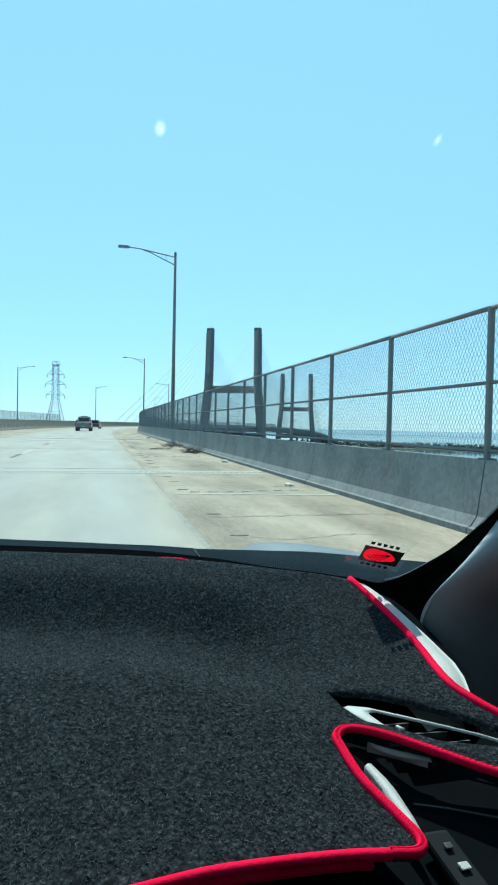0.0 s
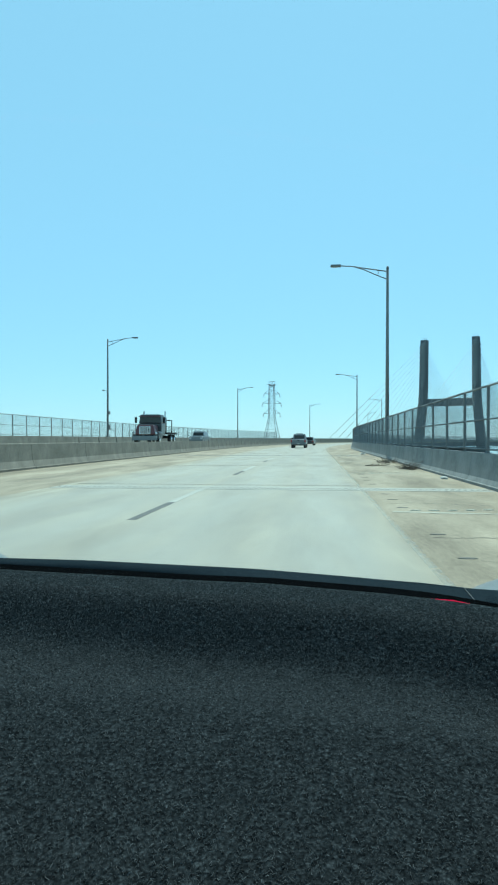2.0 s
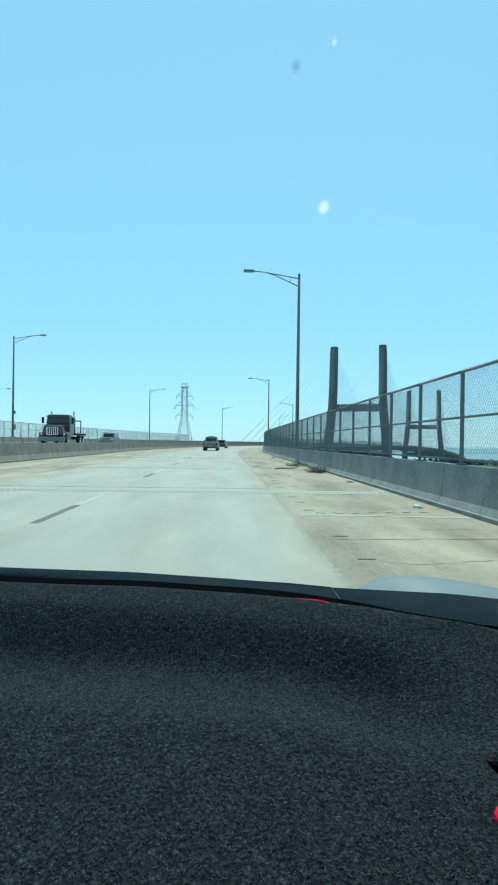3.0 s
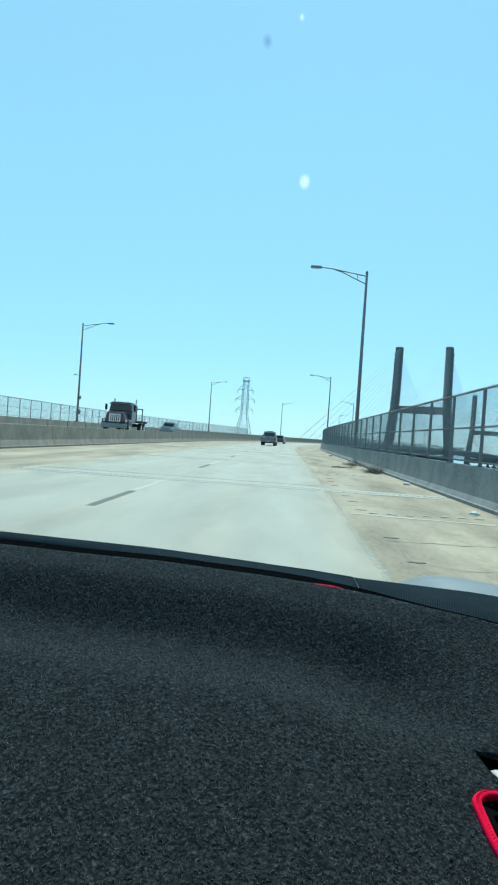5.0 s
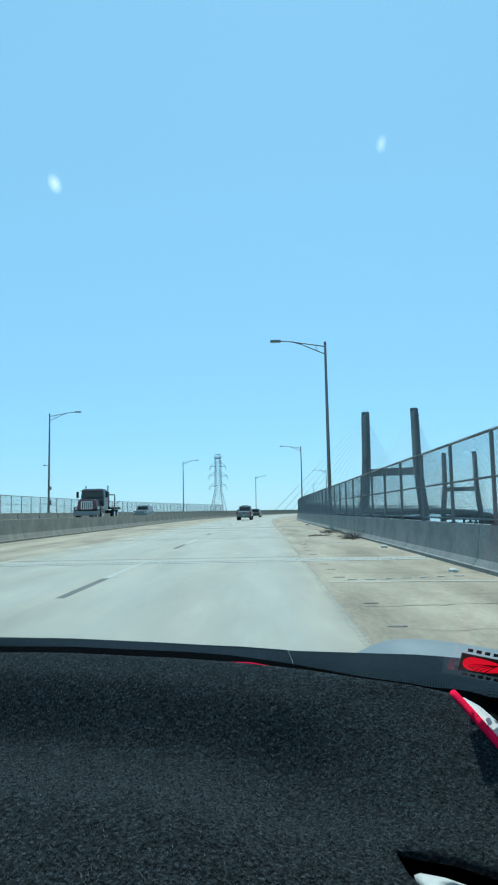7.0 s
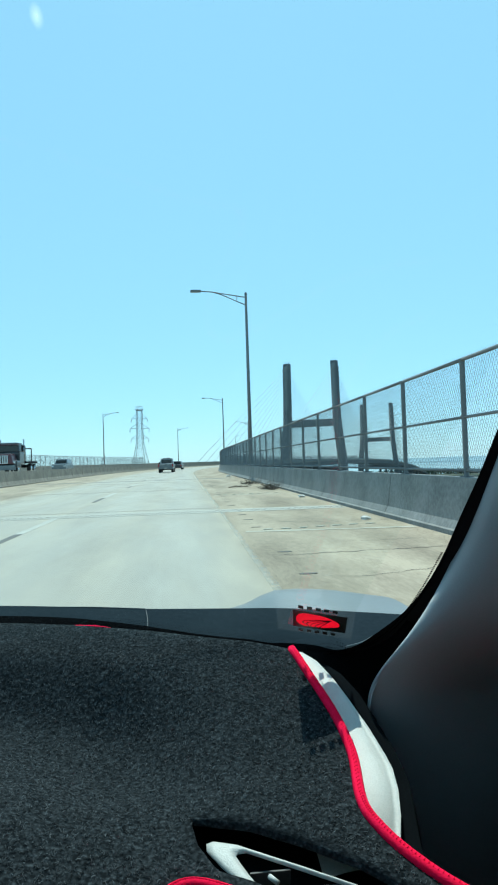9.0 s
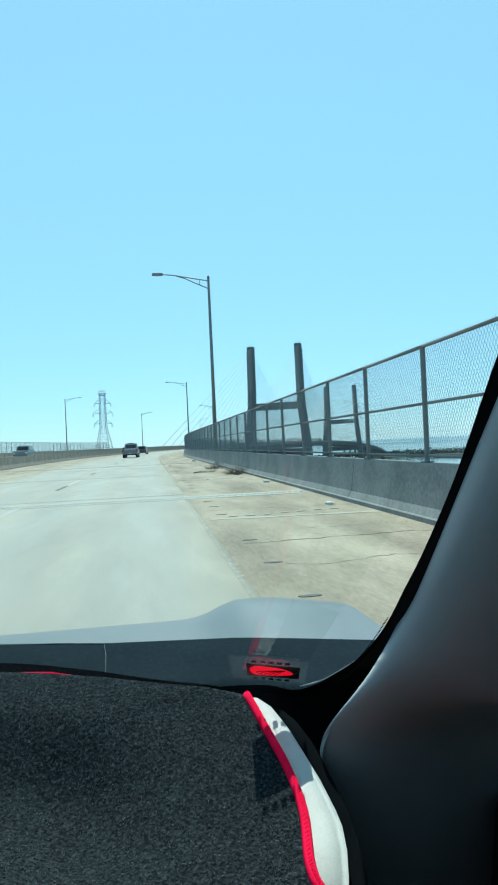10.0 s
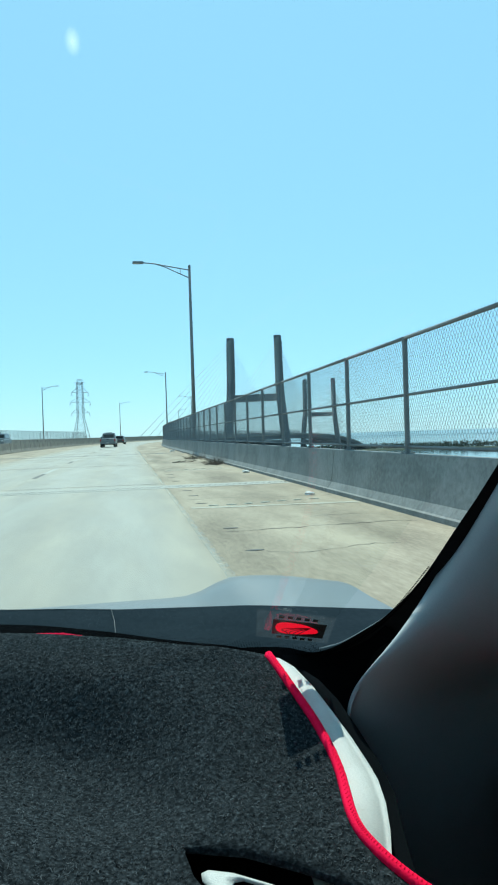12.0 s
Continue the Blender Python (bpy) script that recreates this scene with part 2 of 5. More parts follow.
for m, level in ((PIPING, 0.05), (BLACK, 0.12), (DEEP, 0.0), (COWL, 0.0), (SEAL, 0.04), (FRIT, 0.0), (PILLAR, 0.2)):
    m.node_tree.nodes["Principled BSDF"].inputs["Specular IOR Level"].default_value = level
CARPET = carpet_material()
FIBRE = material("loose_felt_fibre", (0.029, 0.0335, 0.036), (0.076, 0.087, 0.094), 0.9, grain=150, patch=40, bump=0)
FIBRE.node_tree.nodes["Principled BSDF"].inputs["Specular IOR Level"].default_value = 0.1
shade = FIBRE.node_tree.nodes.new("ShaderNodeNewGeometry")       # each fibre its own grey
FIBRE.node_tree.links.new(shade.outputs["Random Per Island"], FIBRE.node_tree.nodes["Color Ramp"].inputs["Fac"])
FIBRE.node_tree.nodes["Color Ramp"].color_ramp.elements[0].position = 0.0
FIBRE.node_tree.nodes["Color Ramp"].color_ramp.elements[1].position = 0.9
FIBRE.node_tree.nodes["Color Ramp"].color_ramp.elements.new(1.0).color = (0.135, 0.151, 0.16, 1)
# side panes out of view; made dark to keep light off the pillar
TINTED = glass_material("light_cutting_side_glass", (0.17, 0.185, 0.185), 1.3)
GLASS = glass_material("laminated_glass", (0.96, 0.985, 0.975), 1.16)
FILM = bpy.data.materials.new("clear_sticker_film")
FILM.use_nodes = True
fn = FILM.node_tree.nodes
fn.remove(fn["Principled BSDF"])
clear, milky, both = fn.new("ShaderNodeBsdfTransparent"), fn.new("ShaderNodeBsdfTranslucent"), fn.new("ShaderNodeMixShader")
both.inputs["Fac"].default_value = 0.006
FILM.node_tree.links.new(clear.outputs[0], both.inputs[1])
FILM.node_tree.links.new(milky.outputs[0], both.inputs[2])
FILM.node_tree.links.new(both.outputs[0], fn["Material Output"].inputs["Surface"])


def smudge_material(name, colour, strength):
    """A dried insect mark on glass: thick in the middle, thinning to nothing."""
    m = bpy.data.materials.new(name)
    m.use_nodes = True
    n, l = m.node_tree.nodes, m.node_tree.links
    n.remove(n["Principled BSDF"])
    where, ball, clear, milky, mix, scale = n.new("ShaderNodeTexCoord"), n.new("ShaderNodeTexGradient"), n.new("ShaderNodeBsdfTransparent"), n.new("ShaderNodeBsdfTranslucent"), n.new("ShaderNodeMixShader"), n.new("ShaderNodeMath")
    ball.gradient_type = "SPHERICAL"
    milky.inputs["Color"].default_value = (*colour, 1)
    scale.operation, scale.use_clamp = "MULTIPLY", True
    scale.inputs[1].default_value = strength
    l.new(where.outputs["Object"], ball.inputs["Vector"])
    l.new(ball.outputs["Fac"], scale.inputs[0])
    l.new(scale.outputs[0], mix.inputs["Fac"])
    l.new(clear.outputs[0], mix.inputs[1])
    l.new(milky.outputs[0], mix.inputs[2])
    l.new(mix.outputs[0], n["Material Output"].inputs["Surface"])
    return m


SPLAT = smudge_material("pale_insect_splat", (0.95, 0.93, 0.85), 0.5)
FAINT_SPLAT = smudge_material("faint_insect_splat", (0.95, 0.93, 0.85), 0.3)
CHIP = smudge_material("dark_glass_chip", (0.10, 0.13, 0.25), 0.6)


# ---- builders ----
def solid(name, verts, faces, mat, parent=None, label="", smooth=False):
    me = bpy.data.meshes.new(name)
    me.from_pydata([tuple(v) for v in verts], [], faces)
    me.materials.append(mat)
    if smooth:
        for p in me.polygons:
            p.use_smooth = True
    ob = new(name, me)
    ob.parent = parent
    if label:
        ob["label"] = label
    return ob


def part(name, bm, mat, parent=None, label="", smooth=False):
    """Links a bmesh as one mesh object under a thing or a part."""
    bmesh.ops.recalc_face_normals(bm, faces=bm.faces)
    me = bpy.data.meshes.new(name)
    bm.to_mesh(me)
    bm.free()
    me.materials.append(mat)
    if smooth:
        for p in me.polygons:
            p.use_smooth = True
    ob = new(name, me)
    ob.parent = parent
    if label:
        ob["label"] = label
    return ob


def thing(name, label, category, group="", at=None, kind=""):
    ob = new(name)
    ob.empty_display_size = 0.1
    if at:
        ob.matrix_basis = at
    return tagged(ob, label, category, group, kind)


def add_box(bm, lo, hi, bevel=0.0, m=None, taper=None):
    """A box from lo to hi into bm; taper: (sx, sy) scale of its top about its middle."""
    made = bmesh.ops.create_cube(bm, size=1.0)["verts"]
    lo, hi = Vector(lo), Vector(hi)
    mid, size = (lo + hi) / 2, hi - lo
    for v in made:
        top = v.co.z > 0
        v.co = Vector((v.co.x * size.x, v.co.y * size.y, v.co.z * size.z))
        if taper and top:
            v.co.x *= taper[0]
            v.co.y *= taper[1]
        v.co += mid
    if bevel:
        edges = list({e for v in made for e in v.link_edges})
        out = bmesh.ops.bevel(bm, geom=edges, offset=bevel, segments=2, affect="EDGES", profile=0.6)
        made = list({v for f in out["faces"] for v in f.verts} | {v for v in made if v.is_valid})
    if m is not None:
        for v in made:
            v.co = m @ v.co
    return made


def box(name, lo, hi, mat, parent=None, label="", bevel=0.0, m=None, taper=None):
    bm = bmesh.new()
    add_box(bm, lo, hi, bevel, m, taper)
    return part(name, bm, mat, parent, label)


def add_tube(bm, points, radius, sides=8, radius_end=None, caps=True):
    """A tube along points into bm."""
    pts = [Vector(p) for p in points]
    rings, n = [], len(pts)
    for i, p in enumerate(pts):
        d = (pts[min(i + 1, n - 1)] - pts[max(i - 1, 0)]).normalized()
        side = d.cross(Vector((0, 0, 1)))
        side = Vector((1, 0, 0)) if side.length < 1e-4 else side.normalized()
        up = side.cross(d)
        r = radius if radius_end is None else radius + (radius_end - radius) * i / (n - 1)
        rings.append([bm.verts.new(p + r * (math.cos(a) * side + math.sin(a) * up)) for a in (2 * math.pi * k / sides for k in range(sides))])
    for a, b in zip(rings, rings[1:]):
        for k in range(sides):
            bm.faces.new((a[k], a[(k + 1) % sides], b[(k + 1) % sides], b[k]))
    if caps:
        bm.faces.new(rings[0][::-1])
        bm.faces.new(rings[-1])


def tube(name, points, radius, mat, parent=None, label="", sides=8, radius_end=None, smooth=True):
    bm = bmesh.new()
    add_tube(bm, points, radius, sides, radius_end)
    return part(name, bm, mat, parent, label, smooth)


def sweep(name, profile, stations, mat, parent=None, label="", closed=True):
    """A profile of (offset, z) carried along stations of the road."""
    verts, faces, n = [], [], len(profile)
    for s in stations:
        for off, z in profile:
            x, y, _ = align(s, off)
            verts.append((x, y, z + grade(s)))
    for i in range(len(stations) - 1):
        for k in range(n if closed else n - 1):
            a, b = i * n + k, i * n + (k + 1) % n
            faces.append((a, b, b + n, a + n))
    if closed:
        faces += [tuple(range(n))[::-1], tuple(range(len(verts) - n, len(verts)))]
    return solid(name, verts, faces, mat, parent, label)


def smooth_line(points, step=8):
    """A rounded line through points (Catmull-Rom)."""
    p = [Vector(q) for q in points]
    p = [2 * p[0] - p[1]] + p + [2 * p[-1] - p[-2]]
    out = []
    for i in range(1, len(p) - 2):
        for k in range(step):
            t = k / step
            out.append(0.5 * (2 * p[i] + (p[i + 1] - p[i - 1]) * t + (2 * p[i - 1] - 5 * p[i] + 4 * p[i + 1] - p[i + 2]) * t * t + (3 * p[i] - p[i - 1] - 3 * p[i + 1] + p[i + 2]) * t ** 3))
    return out + [p[-2]]


# ---- the road's line: straight, then bending right on to the cable-stayed bridge ----
BEND_START, BEND_RADIUS, BEND = 65.0, 600.0, radians(24)
BEND_END = BEND_START + BEND_RADIUS * BEND
TOWER_AT, SPAN = BEND_END + 83.0, 294.0


def align(s, off):
    """Plan place and heading at s metres along the road, off metres to the right of the car's line."""
    if s <= BEND_START:
        x, y, h = 0.0, s, 0.0
    elif s <= BEND_END:
        h = (s - BEND_START) / BEND_RADIUS
        x, y = BEND_RADIUS * (1 - math.cos(h)), BEND_START + BEND_RADIUS * math.sin(h)
    else:
        h, d = BEND, s - BEND_END
        x = BEND_RADIUS * (1 - math.cos(h)) + d * math.sin(h)
        y = BEND_START + BEND_RADIUS * math.sin(h) + d * math.cos(h)
    return x + off * math.cos(h), y - off * math.sin(h), h


def grade(s):
    """The road's height: level, then falling beyond the first tower."""
    return -max(0.0, s - TOWER_AT) ** 2 / 24000.0


def on_road(s, off, z=0.0):
    x, y, h = align(s, off)
    return pose(x, y, z + grade(s), 0, 0, -math.degrees(h))


NEAR_S = [-60 + 5 * i for i in range(25)]
FAR_S = [65 + 8 * i for i in range(42)] + [405 + 25 * i for i in range(36)]
ALL_S = NEAR_S + FAR_S
LEFT_RISE = 0.6

# ---- large structure ----
WATER_Z = -38.0
w = solid("water", [(-4900, -4900, WATER_Z), (4900, -4900, WATER_Z), (4900, 4900, WATER_Z), (-4900, 4900, WATER_Z)], [(0, 1, 2, 3)], WATER)
tagged(w, "wide pale blue river far below the bridge", "water", kind="structure")

# low far shore, its haze painted by the pale land colour
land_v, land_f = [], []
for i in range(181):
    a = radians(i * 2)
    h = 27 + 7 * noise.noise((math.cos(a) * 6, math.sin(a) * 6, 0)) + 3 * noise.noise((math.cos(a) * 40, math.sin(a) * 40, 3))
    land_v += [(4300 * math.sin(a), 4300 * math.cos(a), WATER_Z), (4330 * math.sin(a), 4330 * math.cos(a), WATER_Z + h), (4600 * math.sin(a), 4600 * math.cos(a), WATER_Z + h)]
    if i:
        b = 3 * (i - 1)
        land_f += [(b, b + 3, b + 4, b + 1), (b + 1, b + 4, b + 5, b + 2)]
tagged(solid("backdrop", land_v, land_f, LAND), "low shore along the horizon, distance haze painted in as pale blue-green", "land", kind="structure")

LANE_OFF = [-6.6, -6.0, -5.2, -4.5, -3.8, -3.1, -2.8, -2.4, -1.7, -0.9, -0.1, 0.35, 0.8, 1.0]
LANE_DUST = [1.1, 0.6, 0.15, 0.35, 0.1, 0.3, 0.45, 0.25, 0.05, 0.36, 0.05, 0.12, 0.6, 1.0]
lanes = sweep("road", [(u, 0.0) for u in LANE_OFF] + [(1.0, -0.3), (-6.6, -0.3)], ALL_S, LANE)
dust = lanes.data.attributes.new("dust", "FLOAT", "POINT")
for i in range(len(lanes.data.vertices)):
    k = i % (len(LANE_OFF) + 2)
    dust.data[i].value = LANE_DUST[k] if k < len(LANE_DUST) else 1.0
tagged(lanes, "pale worn concrete lanes of an elevated highway", "road", kind="structure")
sh = sweep("pavement_right", [(1.001, 0.0), (4.55, 0.0), (4.55, -0.3), (1.001, -0.3)], ALL_S, SHOULDER)
tagged(sh, "tan dusty concrete shoulder beside the parapet", "shoulder", kind="structure")
sh = sweep("pavement_left", [(-11.7, 0.0), (-6.601, 0.0), (-6.601, -0.3), (-11.7, -0.3)], ALL_S, SHOULDER)
tagged(sh, "tan concrete inner shoulder beside the median barrier", "shoulder", kind="structure")
opp = sweep("road_opposite", [(-25.6, LEFT_RISE), (-11.7, LEFT_RISE), (-11.7, LEFT_RISE - 0.3), (-25.6, LEFT_RISE - 0.3)], ALL_S, LANE)
tagged(opp, "pale concrete carriageway for oncoming traffic", "road", kind="structure")
gird = sweep("deck_girder", [(-25.0, 0.2), (3.9, -0.32), (3.2, -2.6), (-24.3, -2.4)], ALL_S, TOWER)
tagged(gird, "dark concrete girder under the bridge deck", "bridge girder", kind="structure")


# ---- barriers and parapets: separate cast lengths with open joints ----
def barrier_run(name, profile, off, z, start, end, length, label, solid_from, mat=BARRIER):
    """Cast lengths of one profile (u across, v up) set end to end along the road; past solid_from one long piece."""
    owner = thing(name, label, "barrier", kind="structure")
    verts, faces, n = [], [], len(profile)
    gap = 0.012
    for y in (gap, length - gap):
        verts += [(u, y, v) for u, v in profile]
    faces = [(k, (k + 1) % n, (k + 1) % n + n, k + n) for k in range(n)] + [tuple(range(n))[::-1], tuple(range(n, 2 * n))]
    first, s = None, start
    while s < solid_from:
        if first is None:
            first = solid("concrete_length", verts, faces, mat, owner)
            ob = first
        else:
            ob = new("concrete_length", first.data)
            ob.parent = owner
        x, y, h = align(s, off)
        ob.matrix_basis = on_road(s, off, z) @ pose(0, 0, 0, 0, 0, -math.degrees(length / 2 / BEND_RADIUS) if BEND_START < s < BEND_END else 0)
        s += length
    rest = [s + 8 * i for i in range(int((min(end, 420) - s) / 8))] + [420 + 25 * i for i in range(int((end - 420) / 25))]
    sweep("concrete_run", [(off + u, z + v) for u, v in profile], rest, mat, owner)
    return owner


JERSEY = [(0.0, 0.0), (0.0, 0.07), (0.05, 0.085), (0.125, 0.20), (0.21, 0.83), (0.46, 0.83), (0.46, 0.0)]
MEDIAN = [(0.0, 0.0), (0.0, 0.08), (-0.05, 0.10), (-0.16, 0.34), (-0.22, 0.985), (-0.42, 0.985), (-0.60, 0.62), (-0.60, 0.0)]
barrier_run("parapet_right", JERSEY, 4.0, 0.0, -42.0, 1100, 6.1, "grey weathered concrete parapet with sloped foot and open joints", 260)
barrier_run("median_barrier", MEDIAN[::-1], -11.05, 0.0, -42.0, 1100, 6.1, "grey-brown stained concrete median barrier", 230, MEDIAN_CONCRETE)
barrier_run("parapet_left", [(-u, v) for u, v in JERSEY][::-1], -25.0, LEFT_RISE, -42.0, 1100, 6.1, "tan-grey concrete parapet of the far carriageway", 230, MEDIAN_CONCRETE)

# ---- chain-link fences on the parapets ----
BAY, FENCE_LOW, FENCE_TOP = 2.7, 0.90, 2.58


def link_mesh(pitch, wire):
    """One bay of woven wire: crossing diagonals, clipped to the bay, with cut barbs above the rail."""
    verts, faces = [], []

    def stick(a, b, r):
        a, b = Vector(a), Vector(b)
        d = (b - a).normalized()
        p = Vector((1, 0, 0))
        q = d.cross(p)
        base = len(verts)
        for end in (a, b):
            for k in range(3):
                t = 2 * math.pi * k / 3
                verts.append(end + r * (math.cos(t) * p + math.sin(t) * q))
        for k in range(3):
            faces.append((base + k, base + (k + 1) % 3, base + 3 + (k + 1) % 3, base + 3 + k))

    height = FENCE_TOP - FENCE_LOW
    run = height / 1.55
    for lean, dx in ((1, 0.0), (-1, 0.006)):
        c = -run
        while c < BAY + run:
            y0, y1 = (c, c + run) if lean > 0 else (c + run, c)
            t0 = max(0.0, min((0 - y0) / (y1 - y0), (BAY - y0) / (y1 - y0)))
            t1 = min(1.0, max((0 - y0) / (y1 - y0), (BAY - y0) / (y1 - y0)))
            if t1 - t0 > 0.02:
                stick((dx, y0 + (y1 - y0) * t0, FENCE_LOW + height * t0), (dx, y0 + (y1 - y0) * t1, FENCE_LOW + height * t1), wire)
            c += pitch
    y = 0.03
    while y < BAY:
        stick((0, y, FENCE_TOP), (0, y + 0.008, FENCE_TOP + 0.05), wire)
        y += pitch
    return verts, faces


def fence_run(name, off, base_z, start, end, label, pitch, wire):
    owner = thing(name, label, "fence")
    lv, lf = link_mesh(pitch, wire)
    kit = {}
    s = start
    while s < end:
        x, y, h = align(s, off)
        at = on_road(s, off, base_z) @ pose(0, 0, 0, 0, 0, -math.degrees(BAY / 2 / BEND_RADIUS) if BEND_START < s < BEND_END else 0)
        if not kit:
            bm = bmesh.new()
            add_tube(bm, [(0, 0, 0.80), (0, 0, FENCE_TOP + 0.01)], 0.042, 8)
            add_box(bm, (-0.07, -0.09, 0.832), (0.07, 0.09, 0.85))
            kit["post"] = part("post", bm, STEEL, owner)
            kit["top_rail"] = tube("top_rail", [(0, 0, FENCE_TOP), (0, BAY, FENCE_TOP)], 0.030, STEEL, owner)
            kit["middle_rail"] = tube("middle_rail", [(0, 0, 1.72), (0, BAY, 1.72)], 0.022, STEEL, owner)
            kit["bottom_rail"] = tube("bottom_rail", [(0, 0, 0.93), (0, BAY, 0.93)], 0.022, STEEL, owner)
            kit["wire_mesh"] = solid("wire_mesh", lv, lf, STEEL, owner, "woven galvanised chain-link wire")
            row = kit.values()
        else:
            row = []
            for n, ob in kit.items():
                dup = new(n, ob.data)
                dup.parent = owner
                row.append(dup)
        for ob in row:
            ob.matrix_basis = at
        s += BAY
    return owner


fence_run("fence", 4.33, 0.0, -14.65, 470, "tall galvanised chain-link fence on the concrete parapet", 0.075, 0.0025)
fence_run("fence", -25.33, LEFT_RISE, -20.0, 188, "chain-link fence on the far carriageway's parapet", 0.11, 0.0036)


# ---- street lamps ----
def street_lamp(at):
    lamp = thing("street_lamp", "tall grey steel street lamp with a trussed arm", "street lamp", "street lamps along the highway", at)
    box("base_plate", (-0.24, -0.24, 0.0), (0.24, 0.24, 0.05), POLE, lamp, bevel=0.01)
    box("pedestal", (-0.28, -0.34, -0.95), (0.28, 0.34, -0.002), BARRIER, lamp, "concrete bracket on the parapet", bevel=0.02)
    tube("pole", [(0, 0, 0.05), (0, 0, 11.75)], 0.135, POLE, lamp, sides=12, radius_end=0.085)
    tube("pole_cap", [(0, 0, 11.75), (0, 0, 11.87), (0, 0, 11.93)], 0.10, POLE, lamp, sides=12, radius_end=0.05)
    box("hand_hole_cover", (-0.05, -0.150, 0.55), (0.05, -0.118, 0.85), POLE, lamp)
    tube("upper_arm", [(-0.06, 0, 11.58), (-0.9, 0, 11.72), (-1.75, 0, 11.86), (-2.3, 0, 11.96), (-3.1, 0, 12.02)], 0.038, POLE, lamp)
    tube("lower_arm", [(-0.06, 0, 11.06), (-0.9, 0, 11.42), (-1.6, 0, 11.74), (-2.25, 0, 11.94)], 0.034, POLE, lamp)
    tube("strut", [(-0.62, 0, 11.30), (-0.62, 0, 11.68)], 0.02, POLE, lamp)
    head = box("lamp_head", (-3.80, -0.17, 11.96), (-3.06, 0.17, 12.10), POLE, lamp, "flat grey luminaire", bevel=0.03, taper=(0.95, 0.8))
    box("lens", (-3.72, -0.13, 11.94), (-3.30, 0.13, 11.958), LENS, head)
    return lamp


first_lamp = street_lamp(on_road(45.0, 4.62, 0.84))
for k in range(1, 6):
    copy_thing(first_lamp, on_road(45.0 + 75.5 * k, 4.62, 0.84))
for k in range(6):
    lamp = copy_thing(first_lamp, on_road(78.0 + 75.5 * k, -25.62, 0.84 + LEFT_RISE) @ pose(0, 0, 0, 0, 0, 180))
    if k == 0:
        tagged(lamp, "tall grey steel street lamp with a control box on its pole")
        for z, w, h in ((0.9, 0.20, 0.55), (2.7, 0.17, 0.40)):
            box("control_box", (-w - 0.13, -0.12, z), (-0.125, 0.12, z + h), POLE, lamp, bevel=0.01)
        tube("camera_bracket", [(0.10, 0, 5.6), (0.52, 0, 5.66)], 0.03, POLE, lamp, sides=6)
        box("camera_case", (0.48, -0.11, 5.58), (0.66, 0.11, 5.74), POLE, lamp, bevel=0.02)


# ---- cable-stayed bridge ----
def bridge_tower(s, label):
    mid_off, half = -10.4, 15.0
    tower = thing("bridge_tower", label, "bridge tower", "bridge towers", on_road(s, mid_off, 0.0))
    top = 59.0
    for side in (-1, 1):
        bm = bmesh.new()
        path = [(half + 4.5, -36.0), (half + 2.6, 0.0), (half + 0.3, 22.5), (half, 30.0), (half - 0.5, top)]
        widths = [(5.4, 6.5), (4.8, 5.6), (4.4, 5.0), (4.3, 4.8), (3.9, 4.2)]
        rings = []
        for (u, z), (wx, wy) in zip(path, widths):
            c = 0.35
            ring = []
            for a, b in ((-1, -1), (1, -1), (1, 1), (-1, 1)):
                for p, q in (((wx / 2 - c) * a, wy / 2 * b), (wx / 2 * a, (wy / 2 - c) * b)) if a * b < 0 else ((wx / 2 * a, (wy / 2 - c) * b), ((wx / 2 - c) * a, wy / 2 * b)):
                    ring.append(bm.verts.new((side * u + p, q, z)))
            rings.append(ring)
        for r0, r1 in zip(rings, rings[1:]):
            for k in range(8):
                bm.faces.new((r0[k], r0[(k + 1) % 8], r1[(k + 1) % 8], r1[k]))
        bm.faces.new(rings[-1])
        leg = part("leg", bm, TOWER, tower)
        bm = bmesh.new()
        for k in range(24):        # slanting cable sleeves let into the leg
            z = 27 + 1.28 * k
            for face in (-1, 1):
                u0 = side * (half - 0.2 - 0.012 * (z - 30))
                vs = [(u0 - 1.5, face * 2.36, z), (u0 - 0.5, face * 2.40, z + 0.1), (u0 + 1.2, face * 2.36, z + 1.5), (u0 + 1.2, face * 2.36, z + 1.85), (u0 - 0.5, face * 2.40, z + 0.6), (u0 - 1.5, face * 2.36, z + 0.4)]
                bm.faces.new([bm.verts.new(v) for v in vs])
                bm.faces.new([bm.verts.new((x, y * 0.9, q - 0.2)) for x, y, q in vs[::-1]])
        tagged(part("cable_sleeves", bm, CABLE, leg, "pale slanting cable sleeves"), kind="stuff")
        for k in range(9):
            z = 31 + 2.9 * k
            box("anchor_box", (side * (half - 0.2) - 2.35, -1.5, z), (side * (half - 0.2) + 2.35, 1.5, z + 1.3), TOWER, leg, taper=(0.9, 1.0))
        for dx in (-1.1, 0.0, 1.1):
            tube("lightning_rod", [(side * (half - 0.5) + dx, 0, top), (side * (half - 0.5) + dx, 0, top + 1.5)], 0.08, LATTICE, leg, sides=5)
    box("crossbeam", (-half + 1.2, -1.9, 20.3), (half - 1.2, 1.9, 24.6), TOWER, tower, bevel=0.3)
    box("lower_crossbeam", (-half - 1.5, -2.2, -7.5), (half + 1.5, 2.2, -3.2), TOWER, tower, bevel=0.3)
    n = 15
    for side in (-1, 1):
        for way in (-1, 1):
            for k in range(n):
                reach = 16 + 127 * k / (n - 1)
                z = 27 + 29 * k / (n - 1)
                foot = grade(s + way * reach) - grade(s)
                tube("stay_cable", [(side * (half - 0.3), way * 1.6, z), (side * (half + 0.1), way * reach, foot + 0.6)], 0.075, CABLE, tower, sides=5)
    return tower


